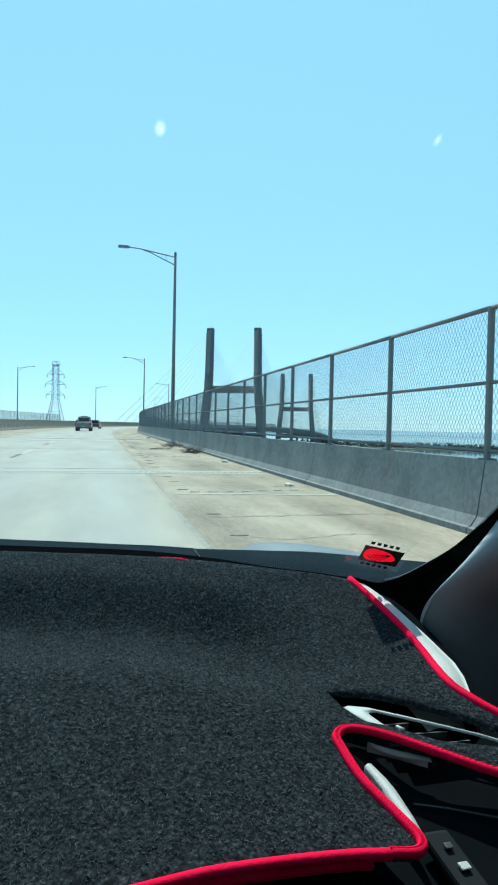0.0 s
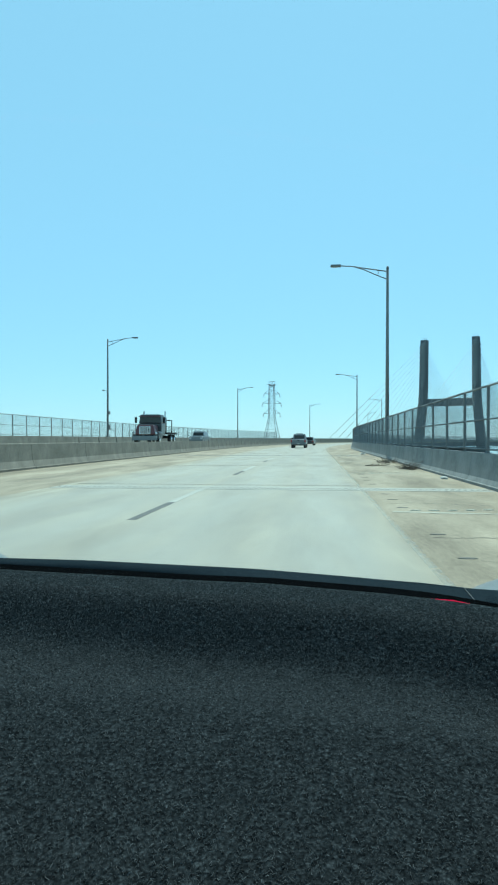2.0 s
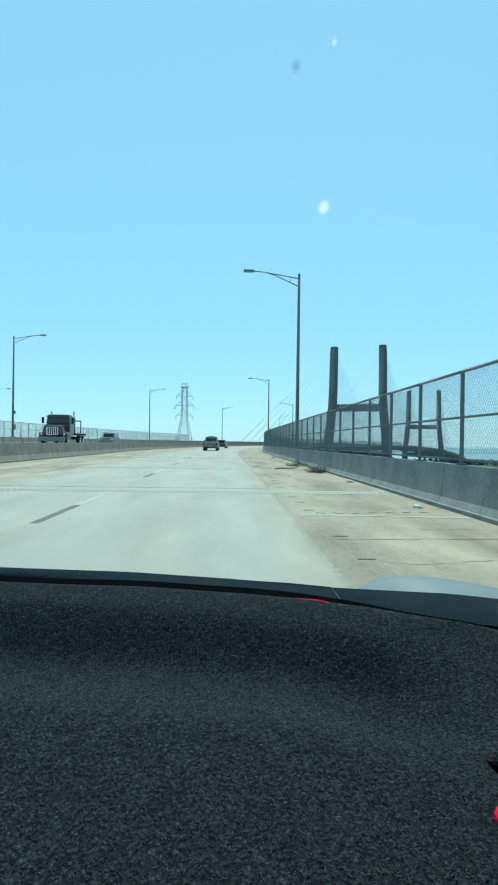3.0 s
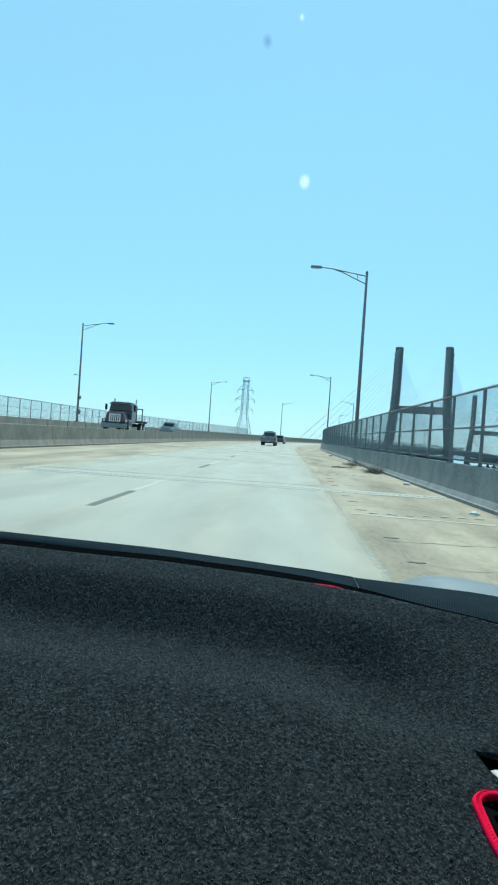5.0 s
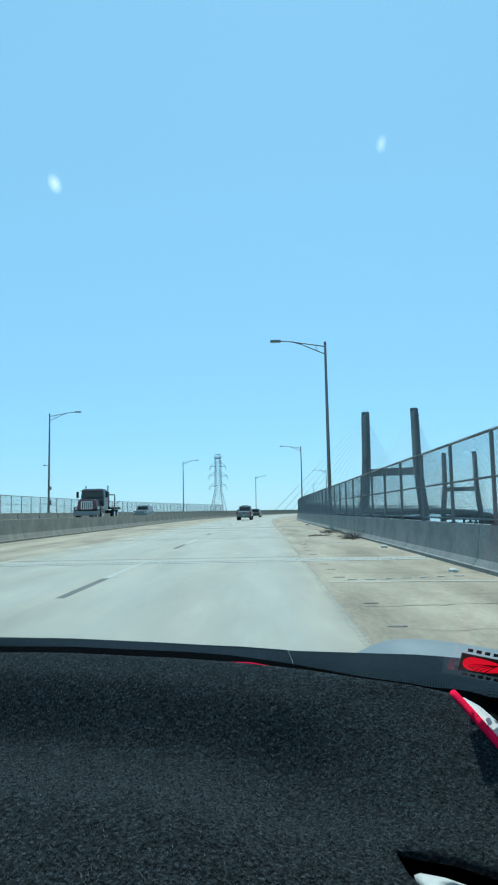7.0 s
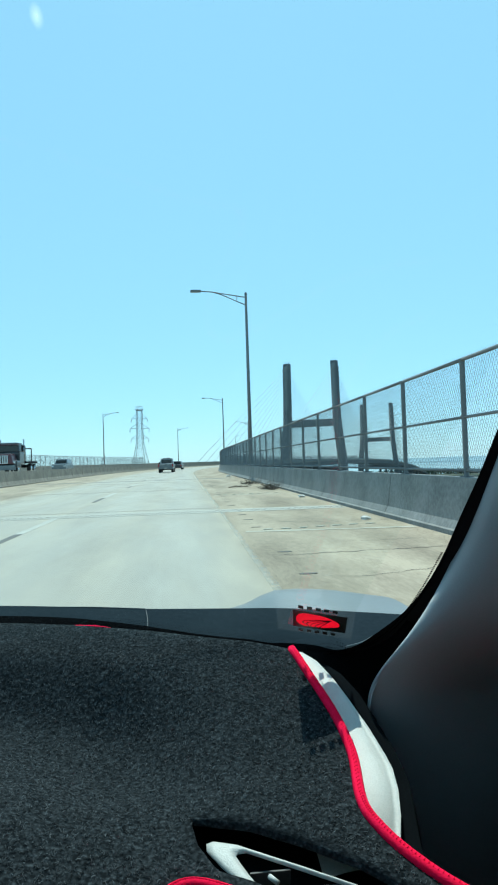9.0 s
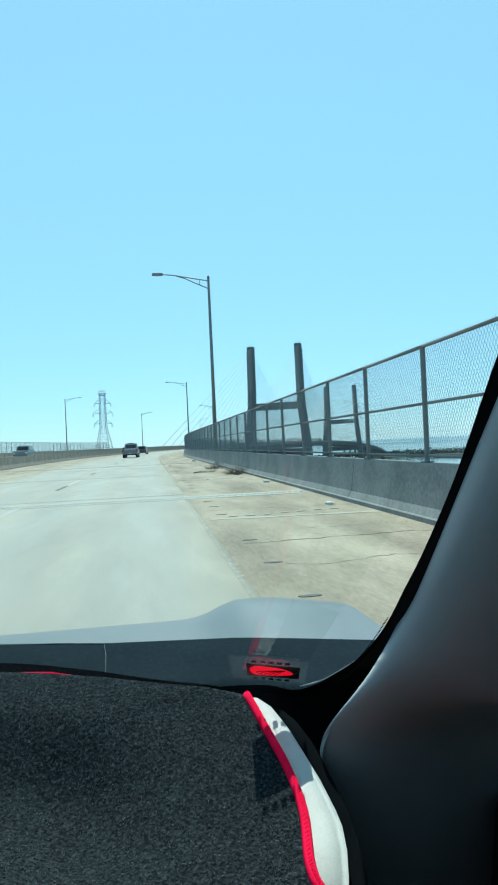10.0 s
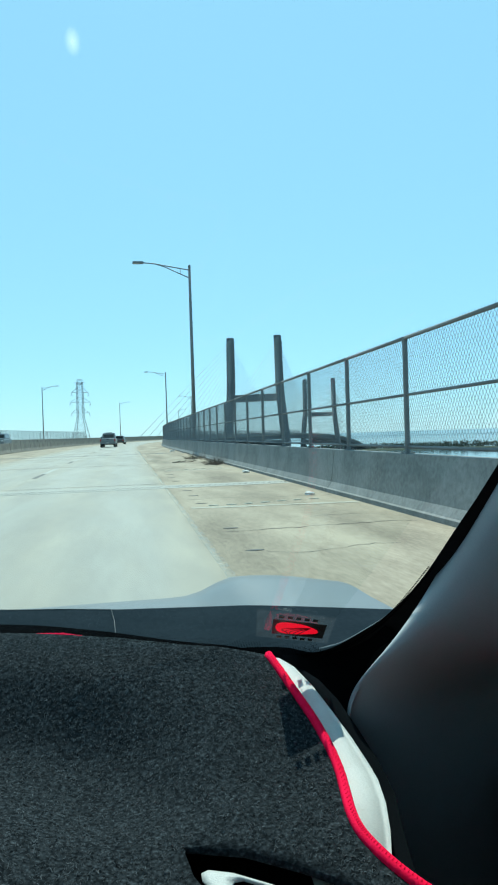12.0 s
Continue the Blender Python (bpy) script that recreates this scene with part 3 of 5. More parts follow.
bridge_tower(TOWER_AT, "dark H-shaped concrete bridge tower with fanned stay cables")
bridge_tower(TOWER_AT + SPAN, "farther dark H-shaped concrete bridge tower with stay cables")

pier = None
for s in [TOWER_AT - 60 - 55 * k for k in range(6)] + [TOWER_AT + SPAN + 80 + 55 * k for k in range(8)]:
    if grade(s) < -30:
        continue
    at = on_road(s, -10.4, 0.0)
    if pier is None:
        pier = thing("bridge_pier", "concrete pier holding up the bridge deck", "pier", "bridge piers", at)
        for u in (-8.5, 8.5):
            tube("column", [(u, 0, -36), (u, 0, -4)], 1.3, TOWER, pier, sides=12)
        box("pier_cap", (-13.0, -1.4, -4.0), (13.0, 1.4, -2.62), TOWER, pier, bevel=0.15)
    else:
        copy_thing(pier, at)

# ---- power line towers ----


def transmission_tower(at):
    t = thing("transmission_tower", "steel lattice power line tower with three pairs of arms", "pylon", "power line towers", at)
    H, waist = 108.0, 66.0

    def half_width(z):
        return 16.0 + (3.7 - 16.0) * z / waist if z < waist else 3.7 + (3.1 - 3.7) * (z - waist) / (H - waist)

    for a in (-1, 1):
        for b in (-1, 1):
            bm = bmesh.new()
            add_tube(bm, [(a * half_width(z), b * half_width(z), z) for z in (0, waist, H)], 0.29, 4)
            part("leg", bm, LATTICE, t)
    levels = [0, 17, 31, 42, 51, 59, 66, 72, 78, 84, 90, 96, 102, 108]
    for face in range(4):
        bm = bmesh.new()
        turn = Matrix.Rotation(face * math.pi / 2, 3, "Z")
        for z0, z1 in zip(levels, levels[1:]):
            w0, w1 = half_width(z0), half_width(z1)
            for p, q in (((-w0, -w0, z0), (w1, -w1, z1)), ((w0, -w0, z0), (-w1, -w1, z1)), ((-w1, -w1, z1), (w1, -w1, z1))):
                add_tube(bm, [turn @ Vector(p), turn @ Vector(q)], 0.105, 4, caps=False)
        part("bracing", bm, LATTICE, t)
    for z, reach in ((71, 11.0), (84, 12.2), (96, 10.2)):
        for a in (-1, 1):
            bm = bmesh.new()
            for b in (-1, 1):
                add_tube(bm, [(a * 3.4, b * 3.3, z), (a * reach, 0, z)], 0.19, 4)
                add_tube(bm, [(a * 3.3, b * 3.2, z + 5.5), (a * reach, 0, z)], 0.12, 4)
            arm = part("cross_arm", bm, LATTICE, t)
            for b in (-1, 1):
                tube("insulator", [(a * reach, 0, z - 0.2), (a * reach + b * 1.8, b * 4.2, z - 4.6)], 0.17, LATTICE, arm, sides=5)
    bm = bmesh.new()
    add_box(bm, (-3.6, -3.6, H - 2.0), (3.6, 3.6, H - 1.4))
    for b in (-3.3, 3.3):
        add_tube(bm, [(-6.0, b, H), (6.0, b, H)], 0.16, 4)
    for a in (-3.2, 0, 3.2):
        for b in (-3.2, 3.2):
            add_tube(bm, [(a, b, H), (a, b, H + 3.4)], 0.16, 4)
    for b in (-3.2, 3.2):
        add_tube(bm, [(-3.2, b, H + 3.4), (3.2, b, H + 3.4)], 0.16, 4)
    part("top_platform", bm, LATTICE, t)
    return t


pylon = transmission_tower(pose(-56.0, 830.0, WATER_Z, 0, 0, 18))
copy_thing(pylon, pose(210.0, 2300.0, WATER_Z - 12, 0, 0, 24))

# ---- far trees on the shore beside the bridge ----


def shore_wood(at, length, seed, label):
    rng = random.Random(seed)
    verts, faces = [], []
    for i in range(int(length * 5)):
        c = Vector((rng.uniform(-length / 2, length / 2), rng.uniform(-25, 25), 0))
        h = rng.uniform(5, 13) * (1 - (abs(c.x) / (length / 2)) ** 3 * 0.6)
        c.z = rng.uniform(0.15, 1.0) * h
        for k in range(3):
            d = Vector((rng.uniform(-1, 1), rng.uniform(-1, 1), rng.uniform(-0.4, 1))) * rng.uniform(1.2, 2.6)
            e = Vector((rng.uniform(-1, 1), rng.uniform(-1, 1), rng.uniform(-1, 1))) * rng.uniform(1.2, 2.6)
            b = len(verts)
            verts += [c + d, c + e, c - d * 0.8, c - e]
            faces.append((b, b + 1, b + 2, b + 3))
    ob = solid("shore_trees", verts, faces, TREES)
    ob.matrix_basis = at
    return tagged(ob, label, "trees", kind="stuff")


def shore_bank(at, length, width, height, label):
    """A low bank of land, rounded at the rim, rising a little to its middle."""
    verts, faces, n = [], [], 48
    for k, (r, h) in enumerate(((1.0, -0.5), (0.96, 0.6), (0.7, 0.75), (0.35, 1.0))):
        for i in range(n):
            a = 2 * math.pi * i / n
            wob = 1 + 0.10 * noise.noise((math.cos(a) * 3, math.sin(a) * 3, length))
            verts.append((length / 2 * r * wob * math.cos(a), width / 2 * r * wob * math.sin(a), h * height))
        if k:
            faces += [((k - 1) * n + i, (k - 1) * n + (i + 1) % n, k * n + (i + 1) % n, k * n + i) for i in range(n)]
    faces.append(tuple(range(3 * n, 4 * n)))
    ob = solid("shore_land", verts, faces, TREES, smooth=True)
    ob.matrix_basis = at
    return tagged(ob, label, "land", kind="structure")


SHORE, HILL = pose(545, 1190, WATER_Z, 0, 0, -24), pose(40, 1750, WATER_Z)
shore_bank(SHORE, 640, 90, 2.5, "low dark wooded spit in the river")
shore_wood(SHORE @ pose(0, 0, 1.5), 560, 4, "dark belt of far shore trees below the bridge")
shore_bank(HILL, 420, 160, 27.0, "low wooded hill on the far shore")
shore_wood(HILL @ pose(0, 0, 23), 260, 5, "dark belt of far shore trees on the horizon")

# ---- road markings and joints ----
rng = random.Random(11)
for k in range(-2, 18):
    s = 9.6 + 12.2 * k
    for nm, mat, s0, ln, wd, lab in (("lane_dash", TARDASH, 0, 2.7, 0.13, "black contrast dash between the lanes"), ("lane_stripe", PAINT, 2.75, 4.2, 0.15, "worn white dash between the lanes")):
        a = sweep(nm, [(-2.8 - wd / 2, 0.004), (-2.8 + wd / 2, 0.004), (-2.8 + wd / 2, 0.001), (-2.8 - wd / 2, 0.001)], [s + s0, s + s0 + ln / 2, s + s0 + ln], mat)
        tagged(a, lab, "road marking", "lane dashes", "structure")
for s in [11.0 + 12.2 * k for k in range(-2, 14)]:
    sl = rng.uniform(-0.12, 0.12)
    verts, faces, n = [], [], 9
    for i in range(n):
        u = 1.15 + 2.8 * i / (n - 1)
        wd = rng.uniform(0.05, 0.13)
        for d in (-wd, wd):
            x, y, _ = align(s + sl * (u - 2.5) + rng.uniform(-0.02, 0.02) + d, u)
            verts.append((x, y, 0.005))
        if i:
            b = 2 * i
            faces.append((b - 2, b, b + 1, b - 1))
    tagged(solid("joint_mortar", verts, faces, PALE), "pale mortar band across the shoulder joint", "road joint", "shoulder joints", "structure")
for s in [17.1 + 12.2 * k for k in range(12)]:
    tagged(sweep("slab_joint", [(-6.5, 0.004), (0.95, 0.004), (0.95, 0.001), (-6.5, 0.001)], [s, s + 0.007], TARDASH), "thin dark joint across the lanes", "road joint", "slab joints", "structure")
finger_joint = thing("finger_joint", "toothed steel finger joint between pale concrete headers", "road joint", kind="structure")
for s in (15.55, 16.17):
    sweep("header", [(-6.55, 0.006), (3.95, 0.006), (3.95, 0.001), (-6.55, 0.001)], [s, s + 0.28], HEADER, finger_joint)
sweep("gap", [(-6.55, 0.003), (3.95, 0.003), (3.95, 0.001), (-6.55, 0.001)], [15.83, 16.17], JOINT, finger_joint)
tooth = None
for k in range(141):
    at = on_road(16.0, -6.5 + 0.074 * k) @ pose(0, 0, 0, 0, 0, 180 * (k % 2))
    if tooth is None:
        tooth = solid("tooth", [(u, v, z) for z in (0.001, 0.007) for u, v in ((-0.033, -0.17), (0.033, -0.17), (0.030, 0.085), (-0.030, 0.085))], [(3, 2, 1, 0), (4, 5, 6, 7), (0, 1, 5, 4), (1, 2, 6, 5), (2, 3, 7, 6), (3, 0, 4, 7)], HEADER, finger_joint)
        ob = tooth
    else:
        ob = new("tooth", tooth.data)
        ob.parent = finger_joint
    ob.matrix_basis = at
for s in [-30 + 6.1 * k for k in range(30)]:
    wd = 0.045 if s < 20 else rng.uniform(0.03, 0.06)
    tagged(sweep("edge_line", [(0.99 - wd, 0.002), (0.99 + wd, 0.002)], [s, s + 2, s + 4, s + (6.09 if s < 20 else rng.uniform(5.0, 6.05))], EDGEPAINT, closed=False), "scoured white edge line beside the shoulder", "road marking", "edge line lengths", "structure")
spall = None
for s in (11.35, 23.6, 47.9):
    for k in range(7):
        at = on_road(s + 0.05 * k + rng.uniform(-0.05, 0.05), 1.55 + 0.31 * k) @ pose(0, 0, 0, 0, 0, rng.uniform(-25, 25))
        if spall is None:
            bm = bmesh.new()
            rim = [(0.095 * math.cos(a) * rng.uniform(0.85, 1.1), 0.05 * math.sin(a) * rng.uniform(0.8, 1.1)) for a in (2 * math.pi * i / 14 for i in range(14))]
            lo, hi = [bm.verts.new((p, q, 0.001)) for p, q in rim], [bm.verts.new((p * 0.8, q * 0.8, 0.014)) for p, q in rim]
            bm.faces.new(hi)
            for i in range(14):
                bm.faces.new((lo[i], lo[(i + 1) % 14], hi[(i + 1) % 14], hi[i]))
            spall = part("mortar_plug", bm, PALE)
            spall.matrix_basis = at
            tagged(spall, "low pale mortar plug along the shoulder joint", "road patch", "mortar plugs")
        else:
            copy_thing(spall, at)
slot = None
for s in [5.5 + 1.55 * k for k in range(30)]:
    if rng.random() < 0.4:
        continue
    at = on_road(s + rng.uniform(-0.15, 0.15), 1.38 + rng.uniform(-0.04, 0.04), 0.0)
    if slot is None:
        bm = bmesh.new()
        pts = [(0.10 * math.cos(a), 0.035 * math.sin(a)) for a in (2 * math.pi * i / 14 for i in range(14))]
        lo, hi = [bm.verts.new((p, q, 0.001)) for p, q in pts], [bm.verts.new((p, q, 0.006)) for p, q in pts]
        bm.faces.new(hi)
        for i in range(14):
            bm.faces.new((lo[i], lo[(i + 1) % 14], hi[(i + 1) % 14], hi[i]))
        slot = part("drain_slot", bm, TARDASH)
        slot.matrix_basis = at
        tagged(slot, "small dark oval drain in the shoulder", "drain", "shoulder drains")
    else:
        copy_thing(slot, at)

for s0, u0, seed in ((6.8, 1.5, 3), (9.4, 2.3, 4), (13.6, 1.9, 5), (19.5, 2.6, 6)):
    rg = random.Random(seed)
    verts, faces, u, s = [], [], u0, s0
    for i in range(16):
        wd = 0.003 + 0.005 * rg.random() * (i not in (0, 15))
        for d in (-wd, wd):
            x, y, _ = align(s + d, u)
            verts.append((x, y, 0.003))
        if i:
            faces.append((2 * i - 2, 2 * i, 2 * i + 1, 2 * i - 1))
        u, s = u + rg.uniform(0.05, 0.13), s + rg.uniform(-0.09, 0.08)
    tagged(solid("shoulder_crack", verts, faces, JOINT), "thin crooked crack in the concrete shoulder", "road crack", "shoulder cracks", "structure")

for s0, u0, u1, seed in ((8.3, 1.3, 3.9, 13), (12.6, 1.2, 3.95, 14), (15.4, 1.6, 3.6, 15), (18.2, 1.1, 3.9, 16), (24.6, 1.2, 3.9, 17)):
    rg = random.Random(seed)
    verts, faces, u, s = [], [], u0, s0
    while u < u1:
        wd = rg.uniform(0.004, 0.016)
        for d in (-wd, wd):
            x, y, _ = align(s + d, u)
            verts.append((x, y, 0.003))
        if len(verts) > 2:
            b = len(verts) - 4
            faces.append((b, b + 2, b + 3, b + 1))
        u, s = u + rg.uniform(0.04, 0.12), s + rg.uniform(-0.07, 0.07)
    tagged(solid("shoulder_crack", verts, faces, JOINT), "ragged transverse crack across the concrete shoulder", "road crack", "shoulder cracks", "structure")

# grit and small stones swept towards the parapet
rg = random.Random(33)
verts, faces = [], []
for i in range(2600):
    s, u = rg.uniform(3.5, 42.0), 3.97 - min(2.7, rg.expovariate(1.7))
    r = rg.uniform(0.003, 0.007) * (1.8 if rg.random() < 0.04 else 1.0)
    x, y, _ = align(s, u)
    b, a0 = len(verts), rg.uniform(0, 6.28)
    for k in range(5):
        a = a0 + 2 * math.pi * k / 5
        verts.append((x + r * math.cos(a) * rg.uniform(0.7, 1.2), y + r * math.sin(a) * rg.uniform(0.7, 1.2), 0.0015))
    verts.append((x, y, 0.002 + r * rg.uniform(0.5, 1.0)))
    faces += [(b + k, b + (k + 1) % 5, b + 5) for k in range(5)]
tagged(solid("grit", verts, faces, GRIT), "fine grit and small stones along the parapet", "gravel", kind="stuff")

# toothed steel expansion joint across the deck
joint = thing("expansion_joint", "toothed steel expansion joint across the highway", "expansion joint", kind="structure")
JS = 47.0
sweep("steel_edge", [(-11.0, 0.006), (3.98, 0.006), (3.98, 0.001), (-11.0, 0.001)], [JS - 0.28, JS - 0.10], STEEL, joint)
sweep("steel_edge", [(-11.0, 0.006), (3.98, 0.006), (3.98, 0.001), (-11.0, 0.001)], [JS + 0.10, JS + 0.28], STEEL, joint)
sweep("gap", [(-11.0, 0.003), (3.98, 0.003), (3.98, 0.001), (-11.0, 0.001)], [JS - 0.10, JS + 0.10], JOINT, joint)
tooth = None
for i in range(48):
    u = -10.9 + 0.31 * i
    if tooth is None:
        tooth = box("tooth", (0, -0.10, 0.003), (0.16, 0.06, 0.007), STEEL, joint)
        ob = tooth
    else:
        ob = new("tooth", tooth.data)
        ob.parent = joint
    ob.matrix_basis = pose(u, JS, 0)


# ---- dry branches and litter along the parapet ----
def twig_heap(at, n, spread, height, seed, label):
    rg = random.Random(seed)
    bm = bmesh.new()
    for i in range(n):
        p = Vector((rg.gauss(0, spread * 0.35), rg.gauss(0, spread), 0.015))
        d = Vector((rg.uniform(-1, 1), rg.uniform(-1, 1), rg.uniform(0.0, 0.8))).normalized()
        ln = rg.uniform(0.15, 0.6)
        bend = Vector((rg.uniform(-0.1, 0.1), rg.uniform(-0.1, 0.1), rg.uniform(-0.05, 0.05)))
        a, b, c = p, p + d * ln / 2 + bend, p + d * ln
        b.z, c.z = min(b.z, height), min(max(c.z, 0.012), height)
        add_tube(bm, [a, b, c], rg.uniform(0.004, 0.012), 4, 0.003)
    ob = part("branch_heap", bm, DEBRIS)
    ob.matrix_basis = at
    return tagged(ob, label, "debris", kind="stuff")


twig_heap(on_road(34.0, 3.55), 90, 0.9, 0.35, 3, "heap of dry dead branches against the parapet")
twig_heap(on_road(27.0, 3.62), 150, 0.42, 0.42, 8, "bushy heap of dry twigs blown against the parapet")
for s, off, sz, seed in ((12.5, 3.55, 0.10, 1), (20.4, 3.72, 0.13, 2), (27.2, 3.6, 0.16, 3), (52, 3.5, 0.2, 5)):
    rg = random.Random(seed)
    bm = bmesh.new()
    bmesh.ops.create_icosphere(bm, subdivisions=2, radius=sz)
    for v in bm.verts:
        v.co *= rg.uniform(0.7, 1.15)
        v.co.z = max(0.0, v.co.z * 0.45 + sz * 0.2)
    ob = part("crumpled_litter", bm, LITTER)
    ob.matrix_basis = on_road(s, off, 0.0)
    tagged(ob, "crumpled pale scrap lying on the dusty shoulder", "litter", "scraps of litter")


def fallen_branch(at, length, seed, label):
    """A bent dead branch with side twigs and a few curled leaves, lying flat."""
    rg = random.Random(seed)
    bm = bmesh.new()
    line = [Vector((length * (k / 7 - 0.5), 0.10 * math.sin(k * 1.1), 0.03 + 0.015 * rg.random())) for k in range(8)]
    add_tube(bm, line, 0.026, 6, 0.010)
    for k in range(1, 8):
        for side in (-1, 1):
            tip = line[k] + Vector((rg.uniform(0.05, 0.2), side * rg.uniform(0.08, 0.24), rg.uniform(0.0, 0.07)))
            add_tube(bm, [line[k], (line[k] + tip) / 2 + Vector((0, 0, 0.02)), tip], 0.008, 4, 0.003)
            for _ in range(3):
                c = tip + Vector((rg.gauss(0, 0.05), rg.gauss(0, 0.04), rg.uniform(-0.01, 0.03)))
                c.z = max(c.z, 0.015)
                a = rg.uniform(0, 6.28)
                d, e = Vector((math.cos(a), math.sin(a), 0.2)) * 0.05, Vector((-math.sin(a), math.cos(a), 0.3)) * 0.02
                bm.faces.new([bm.verts.new(c + v) for v in (-d, e, d, -e)])
    ob = part("fallen_branch", bm, DEBRIS)
    ob.matrix_basis = at
    return tagged(ob, label, "debris")


fallen_branch(on_road(29.5, 2.5) @ pose(0, 0, 0, 0, 0, 12), 0.9, 5, "dark dead branch lying on the tan shoulder")

# ---- vehicles ----
def add_wheels(v, tracks, axles, radius, width):
    for y in axles:
        for x in tracks:
            wheel = tube("wheel", [(x - width / 2, y, radius), (x + width / 2, y, radius)], radius, TYRE, v, sides=18)
            tube("rim", [(x - width / 2 - 0.01, y, radius), (x + width / 2 + 0.01, y, radius)], radius * 0.6, CHROME, wheel, sides=14)


def pickup(at):
    v = thing("pickup_truck", "silver crew-cab pickup truck driving ahead", "pickup truck", at=at)
    add_wheels(v, (-0.82, 0.82), (0.95, 4.55), 0.40, 0.28)
    box("chassis", (-0.80, 0.1, 0.34), (0.80, 5.5, 0.55), BLACK, v)
    box("bed", (-0.98, 0.12, 0.52), (0.98, 2.1, 1.14), SILVER, v, bevel=0.05)
    box("cab", (-0.96, 2.11, 0.52), (0.96, 4.0, 1.12), SILVER, v, bevel=0.05)
    box("cab_roof", (-0.90, 2.13, 1.125), (0.90, 3.85, 1.86), SILVER, v, bevel=0.08, taper=(0.84, 0.66))
    box("bonnet", (-0.94, 4.01, 0.52), (0.94, 5.6, 1.08), SILVER, v, bevel=0.07)
    box("rear_window", (-0.66, 2.16, 1.24), (0.66, 2.30, 1.70), DARKGLASS, v, bevel=0.02)
    gate = box("tailgate", (-0.78, 0.07, 0.66), (0.78, 0.118, 1.13), SILVER, v, bevel=0.02)
    box("gate_handle", (-0.13, 0.04, 0.98), (0.13, 0.069, 1.06), BLACK, gate)
    box("number_plate", (-0.16, -0.07, 0.52), (0.16, -0.062, 0.66), PAINT, v)
    for x in (-0.89, 0.89):
        box("tail_lamp", (x - 0.085, 0.06, 0.78), (x + 0.085, 0.118, 1.10), TAIL, v, bevel=0.015)
        box("mirror", (x * 1.16 - 0.1, 3.55, 1.15), (x * 1.16 + 0.1, 3.67, 1.38), BLACK, v, bevel=0.02)
    box("rear_bumper", (-0.95, -0.06, 0.46), (0.95, 0.116, 0.65), SILVER, v, bevel=0.03)
    box("roof_marker_bar", (-0.45, 2.6, 1.862), (0.45, 2.7, 1.93), BLACK, v, bevel=0.02)
    return v


def saloon(at, mat, label):
    v = thing("car", label, "car", at=at)
    add_wheels(v, (-0.78, 0.78), (0.85, 3.5), 0.33, 0.22)
    box("body", (-0.90, 0.0, 0.28), (0.90, 4.5, 0.92), mat, v, bevel=0.12)
    box("cabin", (-0.82, 0.35, 0.925), (0.82, 3.2, 1.55), mat, v, bevel=0.1, taper=(0.80, 0.72))
    box("rear_window", (-0.60, 0.42, 1.02), (0.60, 0.60, 1.40), DARKGLASS, v, bevel=0.02)
    box("windscreen", (-0.62, 2.98, 1.02), (0.62, 3.14, 1.40), DARKGLASS, v, bevel=0.02)
    for x in (-0.72, 0.72):
        box("tail_lamp", (x - 0.13, -0.02, 0.66), (x + 0.13, 0.03, 0.84), TAIL, v)
        box("headlight", (x - 0.14, 4.47, 0.60), (x + 0.14, 4.52, 0.76), CHROME, v)
    return v


